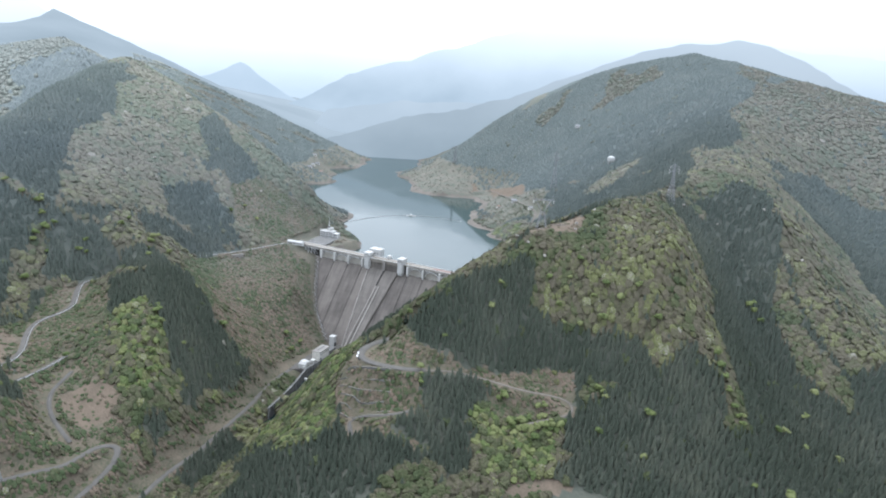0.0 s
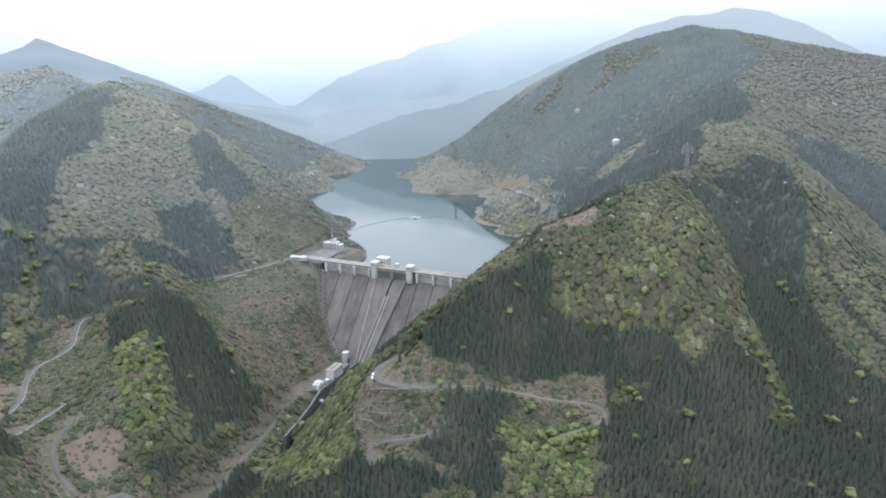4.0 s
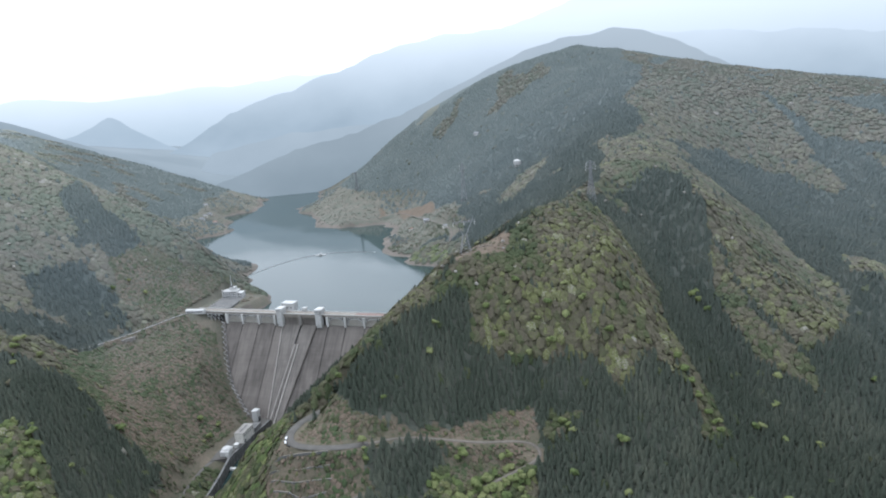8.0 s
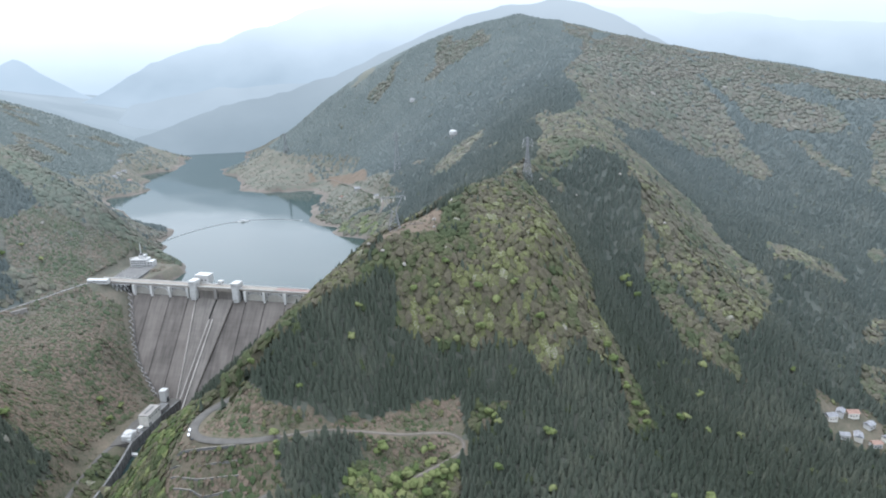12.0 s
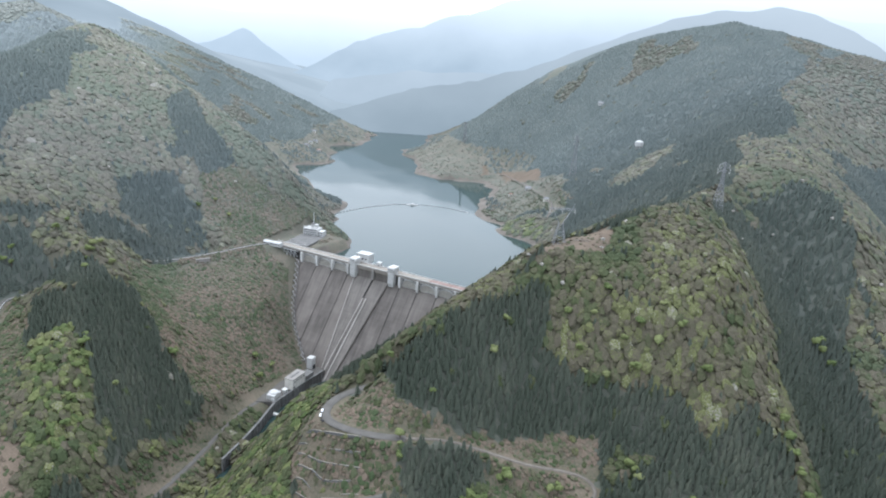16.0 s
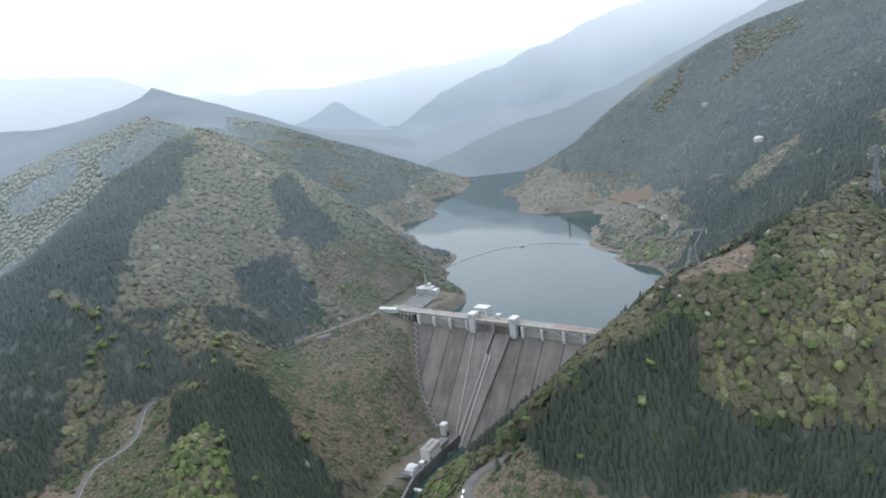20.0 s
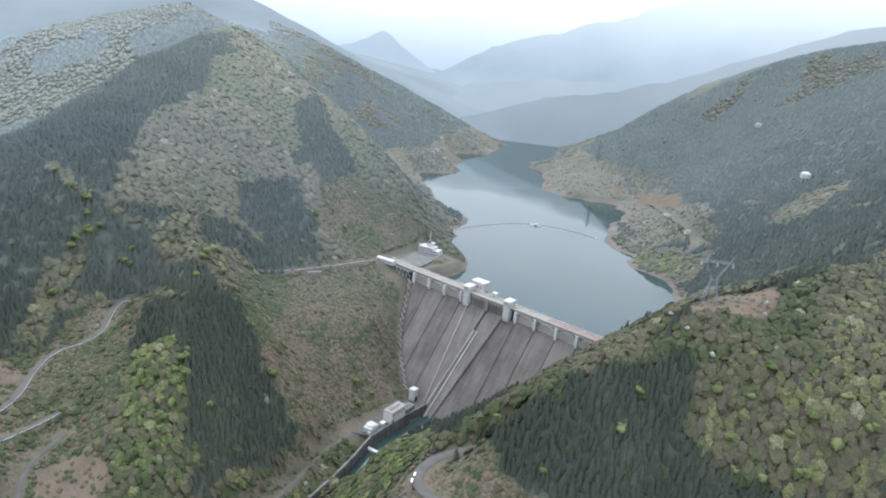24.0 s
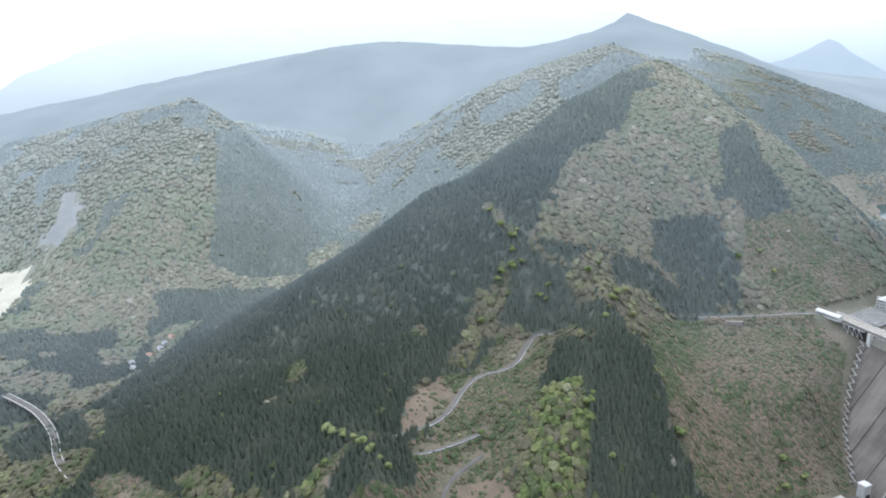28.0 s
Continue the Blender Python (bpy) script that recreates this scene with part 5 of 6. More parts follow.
tank = thing("water_tank", "white domed water tank on legs on the forested slope", "water tank", (214, 655, float(ground([214], [655])[0])))
part("drum", turned([8.5, 8.8, 8.8, 8.0], [9, 10, 17, 18.2], 20), MAT["white"], tank)
part("dome", turned([8.0, 6.0, 3.0, 0.4], [18.2, 19.6, 20.6, 20.9], 20), MAT["white"], tank)
for k in range(6):
    a = math.pi * k / 3
    part("leg", box(6.5 * math.cos(a) - 0.7, 6.5 * math.cos(a) + 0.7, 6.5 * math.sin(a) - 0.7, 6.5 * math.sin(a) + 0.7, -4, 9.5), MAT["white"], tank)

BRIDGE = rounded([(-500, -1050, 66), (-470, -1022, 66), (-428, -986, 66), (-362, -948, 65), (-308, -932, 62), (-262, -902, 60)], 3)
bridge = thing("road_bridge", "curved grey road bridge on piers in the side valley", "bridge", (-362, -948, 57))
deck_ob = part("deck", ribbon("deck", 8.0, [(x + 362, y + 948, z - 57) for x, y, z in BRIDGE], MAT["asphalt"], 0.0, 1.6), None, bridge)
for x, y, z in BRIDGE[4:30:6]:
    part("pier", box(x + 362 - 1.2, x + 362 + 1.2, y + 948 - 1.2, y + 948 + 1.2, -14, z - 58, 0.1), MAT["trim"], bridge)
for s in (-4.0, 4.0):
    p = np.array(densify(BRIDGE, 8.0))
    t = np.gradient(p[:, :2], axis=0)
    t /= np.linalg.norm(t, axis=1)[:, None] + 1e-9
    bm = bmesh.new()
    q = [Vector((a[0] + tt[1] * s + 362, a[1] - tt[0] * s + 948, a[2] - 56.6)) for a, tt in zip(p, t)]
    for a, b in zip(q[:-1], q[1:]):
        add_beam(bm, a, b, 0.4, 1.0)
    part("parapet", bm, MAT["trim"], bridge)

boom = thing("debris_boom", "thin floating debris boom curving across the reservoir", "boom", (-288, 258, LAKE_Z))
line_pts = densify(rounded([(-288, 258, 0), (-282, 335, 0), (-260, 410, 0), (-236, 446, 0), (-197, 474, 0), (-149, 486, 0), (-90, 480, 0)], 3), 7.0)
bm = bmesh.new()
for a, b in zip(line_pts[:-1], line_pts[1:]):
    add_beam(bm, (a[0] + 288, a[1] - 258, 0.25), (b[0] + 288, b[1] - 258, 0.25), 0.5, 0.5)
part("cable", bm, MAT["wallgrey"], boom)
float_mesh = None
for a in line_pts:
    if float_mesh is None:
        ob = part("float", turned([0.3, 0.9, 0.9, 0.3], [-0.4, 0.0, 0.6, 0.9], 8), MAT["trim"], boom)
        float_mesh = ob.data
    else:
        ob = part("float", float_mesh, None, boom)
    ob.location = (a[0] + 288, a[1] - 258, 0)
raft = thing("work_raft", "long pale work raft moored at the boom", "raft", (-215, 452, LAKE_Z), 30)
part("hull", box(-12, 12, -2.2, 2.2, -0.6, 1.3, 0.4), MAT["white"], raft)
part("cabin", box(-3, 3, -1.5, 1.5, 1.3, 3.6, 0.3), MAT["white"], raft)
part("roof", box(-3.4, 3.4, -1.8, 1.8, 3.6, 3.9, 0.1), MAT["trim"], raft)


def car(at, turn, mat, label):
    ob = thing("car", label, "car", at, turn, group="cars at the bend")
    part("body", box(-2.2, 2.2, -0.88, 0.88, 0.35, 0.95, 0.18), mat, ob)
    part("cabin", box(-1.5, 1.3, -0.78, 0.78, 0.9, 1.5, 0.22, 0.86), mat, ob)
    part("windscreen", box(1.0, 1.18, -0.66, 0.66, 0.98, 1.38), MAT["glass"], ob)
    for s in (-1, 1):
        part("side_window", box(-1.2, 0.95, s * 0.74 - 0.04, s * 0.74 + 0.04, 1.0, 1.36), MAT["glass"], ob)
    for x in (-1.4, 1.4):
        for y in (-0.85, 0.85):
            w = part("wheel", turned([0.2, 0.34, 0.34, 0.2], [-0.12, -0.09, 0.09, 0.12], 12), MAT["rubber"], ob)
            w.matrix_local = Matrix.Translation((x, y, 0.34)) @ Matrix.Rotation(math.pi / 2, 4, "X")


car((180, -339.5, 142.5), 118, MAT["carwhite"], "white car parked at the hairpin bend")
car((183.5, -346.5, 142.3), 125, MAT["carwhite"], "white van parked behind another car")
car((190, -352, 142.0), 160, MAT["rubber"], "dark car parked on the road verge")


# ---- distance: faint glowing ranges beyond the valley ----
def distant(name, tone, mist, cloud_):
    """Faint far slopes that glow: bluish haze over woods is put into the emission colour, paler in noise patches, and
    lost in cloud where "cloud" says so.
    """
    m, nn, ll, bb = material(name + "_hazy_glow", 1.0)
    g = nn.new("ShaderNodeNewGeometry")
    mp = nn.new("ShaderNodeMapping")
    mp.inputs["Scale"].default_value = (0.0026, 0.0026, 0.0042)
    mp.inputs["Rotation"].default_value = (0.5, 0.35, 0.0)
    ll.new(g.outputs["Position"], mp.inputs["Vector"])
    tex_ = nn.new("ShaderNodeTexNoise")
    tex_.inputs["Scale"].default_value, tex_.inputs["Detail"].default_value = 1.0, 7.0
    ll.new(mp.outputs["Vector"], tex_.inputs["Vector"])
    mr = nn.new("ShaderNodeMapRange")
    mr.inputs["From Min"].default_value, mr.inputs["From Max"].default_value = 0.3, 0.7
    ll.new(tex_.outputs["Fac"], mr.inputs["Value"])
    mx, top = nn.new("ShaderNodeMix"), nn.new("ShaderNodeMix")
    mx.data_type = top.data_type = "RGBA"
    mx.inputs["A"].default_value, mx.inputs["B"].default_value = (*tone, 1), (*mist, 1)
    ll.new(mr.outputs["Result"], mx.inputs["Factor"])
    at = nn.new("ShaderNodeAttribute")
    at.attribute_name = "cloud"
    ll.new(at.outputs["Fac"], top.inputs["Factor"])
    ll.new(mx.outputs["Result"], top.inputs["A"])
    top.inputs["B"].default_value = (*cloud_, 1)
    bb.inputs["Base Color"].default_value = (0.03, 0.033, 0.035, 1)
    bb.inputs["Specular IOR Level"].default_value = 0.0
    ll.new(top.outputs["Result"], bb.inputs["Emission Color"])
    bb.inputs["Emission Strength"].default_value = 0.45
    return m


def range_backdrop(name, label, skyline, far, low_el, tone, mist, veil, seed):
    """A glowing sheet for a far ridge seen over the valley, its skyline given as bearing and rise in degrees."""
    az = np.arange(skyline[0][0], skyline[-1][0] + 0.01, 0.3)
    el = np.interp(az, [s[0] for s in skyline], [s[1] for s in skyline])
    el = el + 0.34 * ripple(az + seed, az * 0 + seed, 2.2) + 0.16 * ripple(az + seed, az * 0 + seed, 0.8)
    rows = 14
    v = []
    for r in range(rows):
        u = r / (rows - 1)
        e = el + (np.minimum(low_el, el - 0.5) - el) * u ** 0.9
        d = np.full_like(az, far - 120 * u)
        a = np.radians(az)
        v.append(np.stack((480 + d * np.sin(a), -760 + d * np.cos(a), 452 + d * np.tan(np.radians(e))), -1))
    n = len(az)
    ii = np.arange(rows * n).reshape(rows, n)
    q = np.stack((ii[:-1, :-1], ii[1:, :-1], ii[1:, 1:], ii[:-1, 1:]), -1).reshape(-1, 4)
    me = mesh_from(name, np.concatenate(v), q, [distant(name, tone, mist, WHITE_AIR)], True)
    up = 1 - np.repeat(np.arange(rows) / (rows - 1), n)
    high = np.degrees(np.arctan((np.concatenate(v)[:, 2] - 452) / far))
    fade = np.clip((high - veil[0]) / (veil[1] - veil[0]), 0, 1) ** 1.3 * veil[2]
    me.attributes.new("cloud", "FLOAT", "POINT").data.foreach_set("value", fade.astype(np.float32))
    return tagged(new("backdrop", me), label, "mountain range", kind="structure")


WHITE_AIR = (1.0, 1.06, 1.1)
# the outer ground glows in haze tones too, whiter with distance
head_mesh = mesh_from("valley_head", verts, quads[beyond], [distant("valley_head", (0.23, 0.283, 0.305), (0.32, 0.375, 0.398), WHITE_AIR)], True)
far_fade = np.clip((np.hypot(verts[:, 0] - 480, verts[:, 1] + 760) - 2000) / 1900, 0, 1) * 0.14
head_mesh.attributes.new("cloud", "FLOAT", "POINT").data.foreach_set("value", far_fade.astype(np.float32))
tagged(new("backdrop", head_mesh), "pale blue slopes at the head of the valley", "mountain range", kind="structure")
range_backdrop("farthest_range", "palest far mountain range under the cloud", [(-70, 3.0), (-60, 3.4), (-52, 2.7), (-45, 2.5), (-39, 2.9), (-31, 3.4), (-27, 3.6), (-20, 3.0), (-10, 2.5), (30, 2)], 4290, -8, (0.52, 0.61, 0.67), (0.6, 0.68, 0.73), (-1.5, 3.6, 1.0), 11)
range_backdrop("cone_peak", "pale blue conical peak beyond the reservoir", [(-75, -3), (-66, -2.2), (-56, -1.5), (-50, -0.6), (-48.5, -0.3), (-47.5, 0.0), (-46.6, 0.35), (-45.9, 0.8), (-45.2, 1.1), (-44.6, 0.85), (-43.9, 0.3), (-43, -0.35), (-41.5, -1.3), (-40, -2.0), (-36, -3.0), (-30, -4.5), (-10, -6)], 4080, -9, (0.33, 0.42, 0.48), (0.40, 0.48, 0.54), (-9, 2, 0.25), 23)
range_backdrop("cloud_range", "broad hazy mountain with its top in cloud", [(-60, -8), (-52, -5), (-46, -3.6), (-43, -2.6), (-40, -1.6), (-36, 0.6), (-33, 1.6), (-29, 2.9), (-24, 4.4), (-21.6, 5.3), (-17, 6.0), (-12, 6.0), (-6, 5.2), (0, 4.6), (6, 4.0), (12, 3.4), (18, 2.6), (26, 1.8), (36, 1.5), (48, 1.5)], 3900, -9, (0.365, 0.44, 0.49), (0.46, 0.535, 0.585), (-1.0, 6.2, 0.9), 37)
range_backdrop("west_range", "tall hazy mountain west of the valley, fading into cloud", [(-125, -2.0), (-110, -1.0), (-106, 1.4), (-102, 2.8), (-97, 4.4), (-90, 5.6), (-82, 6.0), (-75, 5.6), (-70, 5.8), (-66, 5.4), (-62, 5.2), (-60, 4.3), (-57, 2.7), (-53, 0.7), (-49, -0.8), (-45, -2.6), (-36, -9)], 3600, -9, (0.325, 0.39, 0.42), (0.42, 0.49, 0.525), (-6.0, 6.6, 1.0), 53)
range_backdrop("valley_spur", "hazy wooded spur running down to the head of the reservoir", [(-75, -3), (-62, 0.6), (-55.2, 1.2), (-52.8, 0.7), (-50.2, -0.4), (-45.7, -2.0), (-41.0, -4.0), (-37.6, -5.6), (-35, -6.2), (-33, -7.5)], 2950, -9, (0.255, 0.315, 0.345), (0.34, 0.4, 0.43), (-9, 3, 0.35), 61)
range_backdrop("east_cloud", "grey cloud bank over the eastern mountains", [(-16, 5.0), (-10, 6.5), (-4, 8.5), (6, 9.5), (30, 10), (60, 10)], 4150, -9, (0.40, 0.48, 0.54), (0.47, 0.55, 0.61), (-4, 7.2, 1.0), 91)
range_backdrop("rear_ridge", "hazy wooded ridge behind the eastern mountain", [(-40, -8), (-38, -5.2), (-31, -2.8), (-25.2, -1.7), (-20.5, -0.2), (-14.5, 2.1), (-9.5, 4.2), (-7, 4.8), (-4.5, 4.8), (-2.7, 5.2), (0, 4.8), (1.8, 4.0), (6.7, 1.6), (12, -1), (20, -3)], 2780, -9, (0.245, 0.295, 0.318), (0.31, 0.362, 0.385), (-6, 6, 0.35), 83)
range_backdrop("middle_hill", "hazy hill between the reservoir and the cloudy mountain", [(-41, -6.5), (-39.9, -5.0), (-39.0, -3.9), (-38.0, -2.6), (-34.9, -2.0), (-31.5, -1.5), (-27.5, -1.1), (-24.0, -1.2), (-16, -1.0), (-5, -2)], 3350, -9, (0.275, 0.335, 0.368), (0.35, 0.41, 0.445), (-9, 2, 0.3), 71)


# ---- woodland ----
def foliage(name, palettes, per_object=False, rough=0.85, mottle=0.36):
    """Leaf colour by each tree's own tone, with lighter and darker sprays, and haze mixed into the farther palettes."""
    m, n, l, b = material(name, rough)
    b.inputs["Specular IOR Level"].default_value = 0.12
    if per_object:
        src = n.new("ShaderNodeObjectInfo").outputs["Random"]
    else:
        at = n.new("ShaderNodeAttribute")
        at.attribute_name = "tone"
        src = at.outputs["Fac"]
    geo = n.new("ShaderNodeNewGeometry")
    noise_ = n.new("ShaderNodeTexNoise")
    noise_.inputs["Scale"].default_value, noise_.inputs["Detail"].default_value = 0.7, 6.0
    l.new(geo.outputs["Position"], noise_.inputs["Vector"])
    jig = n.new("ShaderNodeMath")
    jig.operation = "MULTIPLY_ADD"
    jig.inputs[1].default_value, jig.inputs[2].default_value = 0.85, -0.58
    l.new(noise_.outputs["Fac"], jig.inputs[0])
    add = n.new("ShaderNodeMath")
    add.operation = "ADD"
    l.new(src, add.inputs[0])
    l.new(jig.outputs[0], add.inputs[1])
    isl = n.new("ShaderNodeMath")
    isl.operation = "MULTIPLY_ADD"
    isl.inputs[1].default_value = mottle
    l.new(geo.outputs["Random Per Island"], isl.inputs[0])
    l.new(add.outputs[0], isl.inputs[2])
    colour = by_haze(n, l, isl.outputs[0], palettes)
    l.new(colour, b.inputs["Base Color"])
    leafy, bump = n.new("ShaderNodeTexNoise"), n.new("ShaderNodeBump")
    leafy.inputs["Scale"].default_value, leafy.inputs["Detail"].default_value = 0.8, 6.0
    l.new(geo.outputs["Position"], leafy.inputs["Vector"])
    bump.inputs["Strength"].default_value, bump.inputs["Distance"].default_value = 0.9, 1.0
    l.new(leafy.outputs["Fac"], bump.inputs["Height"])
    l.new(bump.outputs["Normal"], b.inputs["Normal"])
    return m


# palettes after the first are the same leaves, paled to paint haze on them
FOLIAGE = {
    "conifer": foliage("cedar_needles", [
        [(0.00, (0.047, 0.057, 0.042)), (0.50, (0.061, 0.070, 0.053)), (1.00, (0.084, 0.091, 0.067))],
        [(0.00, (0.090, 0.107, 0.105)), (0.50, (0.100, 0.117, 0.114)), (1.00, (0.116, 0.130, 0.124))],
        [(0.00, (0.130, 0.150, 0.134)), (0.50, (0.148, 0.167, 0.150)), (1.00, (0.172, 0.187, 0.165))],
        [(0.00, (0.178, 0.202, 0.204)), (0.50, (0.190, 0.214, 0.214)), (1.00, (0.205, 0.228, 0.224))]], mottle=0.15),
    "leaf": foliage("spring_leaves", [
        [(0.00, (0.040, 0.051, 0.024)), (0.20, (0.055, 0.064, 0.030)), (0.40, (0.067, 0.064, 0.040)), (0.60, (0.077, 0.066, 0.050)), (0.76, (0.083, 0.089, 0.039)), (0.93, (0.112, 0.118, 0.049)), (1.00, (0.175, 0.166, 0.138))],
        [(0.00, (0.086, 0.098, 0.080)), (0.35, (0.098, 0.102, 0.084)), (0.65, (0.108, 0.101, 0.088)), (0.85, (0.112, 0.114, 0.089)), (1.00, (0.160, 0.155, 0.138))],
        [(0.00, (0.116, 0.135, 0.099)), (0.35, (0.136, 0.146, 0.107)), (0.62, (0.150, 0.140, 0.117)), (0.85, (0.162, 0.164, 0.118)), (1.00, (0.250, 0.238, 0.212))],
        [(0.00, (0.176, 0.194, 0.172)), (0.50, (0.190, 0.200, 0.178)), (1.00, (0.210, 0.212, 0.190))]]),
    "bright": foliage("fresh_green_leaves", [
        [(0.00, (0.052, 0.072, 0.026)), (0.50, (0.080, 0.096, 0.036)), (1.00, (0.122, 0.130, 0.056))],
        [(0.00, (0.080, 0.098, 0.055)), (0.50, (0.100, 0.113, 0.066)), (1.00, (0.124, 0.132, 0.083))],
        [(0.00, (0.100, 0.120, 0.082)), (0.50, (0.118, 0.132, 0.092)), (1.00, (0.142, 0.150, 0.106))]]),
    "shrub": foliage("brush", [
        [(0.00, (0.040, 0.056, 0.026)), (0.40, (0.060, 0.066, 0.036)), (0.70, (0.092, 0.073, 0.053)), (1.00, (0.118, 0.091, 0.069))],
        [(0.00, (0.066, 0.082, 0.055)), (0.40, (0.090, 0.093, 0.068)), (0.70, (0.114, 0.098, 0.080)), (1.00, (0.136, 0.117, 0.097))],
        [(0.00, (0.078, 0.096, 0.062)), (0.40, (0.100, 0.107, 0.074)), (0.70, (0.126, 0.108, 0.086)), (1.00, (0.150, 0.129, 0.106))]]),
}


def icosphere(sub):
    bm = bmesh.new()
    bmesh.ops.create_icosphere(bm, subdivisions=sub, radius=1.0)
    bmesh.ops.triangulate(bm, faces=bm.faces)
    v = np.array([p.co for p in bm.verts])
    f = np.array([[q.index for q in p.verts] for p in bm.faces])
    bm.free()
    return v, f


def crown(sub, lobes, sprays, rng, flat=0.8, rough=0.07, low=-0.35):
    """A lobed crown, open below, with loose sprays of leaves round it. Unit radius, base at z = 0."""
    v, f = icosphere(sub)
    f = f[v[f].mean(1)[:, 2] > low]
    away = rng.normal(size=(lobes, 3))
    away[:, 2] = np.abs(away[:, 2]) * 0.9 - 0.1
    away /= np.linalg.norm(away, axis=1)[:, None]
    bulge = np.exp(-(1 - v @ away.T) * (4.0 + 0.6 * lobes)) * rng.uniform(0.7, 1.15, lobes)
    vs = [v * (0.68 + 0.36 * bulge.max(1) + rough * rng.normal(size=len(v)).clip(-1.6, 1.6))[:, None]]
    fs, count = [f], len(v)
    for k in range(sprays):
        d = rng.normal(size=3)
        d[2] = abs(d[2]) * 0.9
        d /= np.linalg.norm(d)
        o = d * (0.78 + 0.28 * rng.random())
        e = np.cross(d, rng.normal(size=3))
        e /= np.linalg.norm(e)
        g = np.cross(d, e) * 0.7 + d * rng.uniform(-0.5, 0.5)
        s = 0.07 + 0.10 * rng.random()
        vs.append(np.array((o - e * s, o + e * s, o + g * s * 1.6)))
        fs.append(np.array([[count, count + 1, count + 2]]))
        count += 3
    return np.concatenate(vs) * (1, 1, flat) + (0, 0, 0.4 * flat), np.concatenate(fs)


def spire(tiers, points, rng):
    """A conifer: ragged skirts of boughs one over another. Unit height."""
    vs, fs = [], []
    for t in range(tiers):
        z0 = 0.12 + 0.72 * t / tiers
        z1 = min(1.0, z0 + 0.95 / tiers + 0.12)
        if t == tiers - 1:
            z1 = 1.0
        r = 0.235 * (1 - 0.72 * t / tiers)
        base = len(vs)
        for k in range(points):
            a = 2 * math.pi * (k + 0.5 * t + 0.3 * rng.random()) / points
            rr = r * (1.12 if k % 2 else 0.72) * rng.uniform(0.88, 1.1)
            vs.append((rr * math.cos(a), rr * math.sin(a), z0 + (0.0 if k % 2 else 0.05) + 0.03 * rng.random()))
        vs.append((0, 0, z1))
        fs += [(base + k, base + (k + 1) % points, base + points) for k in range(points)]
    return np.array(vs), np.array(fs)


SLOPE_Y, SLOPE_X = np.gradient(GZ, gy, gx)


def slope_at(x, y):
    """Rise of the ground per metre towards x and y."""
    i, j = np.searchsorted(gy, y).clip(1, ny - 2), np.searchsorted(gx, x).clip(1, nx - 2)
    return SLOPE_X[i, j].clip(-1.1, 1.1), SLOPE_Y[i, j].clip(-1.1, 1.1)


def plant(name, label, category, templates, pos, size, wide, tone, mat, rng, smooth=False):
    """One mesh of many plants: templates set out at pos, with sizes and tones."""
    pick = rng.integers(0, len(templates), len(pos))
    V, F, T, base = [], [], [], 0
    for k, (tv, tf) in enumerate(templates):
        s = np.nonzero(pick == k)[0]
        if not len(s):
            continue
        a = rng.random(len(s)) * 2 * math.pi
        ca, sa = np.cos(a)[:, None], np.sin(a)[:, None]
        w = (size[s] * wide[s])[:, None]
        x = (tv[None, :, 0] * ca - tv[None, :, 1] * sa) * w + pos[s, 0:1]
        y = (tv[None, :, 0] * sa + tv[None, :, 1] * ca) * w + pos[s, 1:2]
        lean = rng.normal(size=(len(s), 2)) * 0.03
        z = tv[None, :, 2] * size[s][:, None]
        x, y = x + z * lean[:, 0:1], y + z * lean[:, 1:2]
        # crowns are sheared to the slope so the camera sees no dark gaps beneath
        sx, sy = slope_at(pos[s, 0], pos[s, 1])
        z = z + 0.9 * ((x - pos[s, 0:1]) * sx[:, None] + (y - pos[s, 1:2]) * sy[:, None])
        V.append(np.stack((x, y, z + pos[s, 2:3]), -1).reshape(-1, 3))
        F.append((tf[None] + (base + np.arange(len(s)) * len(tv))[:, None, None]).reshape(-1, 3))
        T.append(np.repeat(tone[s], len(tv)))
        base += len(s) * len(tv)
    if not V:
        return None
    me = mesh_from(name, np.concatenate(V), np.concatenate(F), [mat], smooth)
    where_ = np.concatenate(V)
    me.attributes.new("far", "FLOAT", "POINT").data.foreach_set("value", haze_of(where_[:, 0], where_[:, 1]).astype(np.float32))
    me.attributes.new("tone", "FLOAT", "POINT").data.foreach_set("value", np.concatenate(T).astype(np.float32))
    return tagged(new(name, me), label, category, kind="stuff")


trng = np.random.default_rng(21)
CROWNS_CLOSE = [crown(3, 10, 56, trng, trng.uniform(0.75, 1.0), 0.10, -0.2) for _ in range(8)]
CROWNS_NEAR = [crown(2, 7, 22, trng, trng.uniform(0.7, 0.95), 0.13, -0.25) for _ in range(8)]
CROWNS_MID = [crown(2, 5, 0, trng, trng.uniform(0.38, 0.5), 0.1, 0.0) for _ in range(6)]
CROWNS_FAR = [crown(1, 4, 0, trng, trng.uniform(0.2, 0.27), 0.1, -0.2) for _ in range(6)]
SPIRES_NEAR = [spire(4, 7, trng) for _ in range(5)]
SPIRES_MID = [spire(3, 5, trng) for _ in range(4)]
SPIRES_FAR = [spire(2, 6, trng) for _ in range(3)]


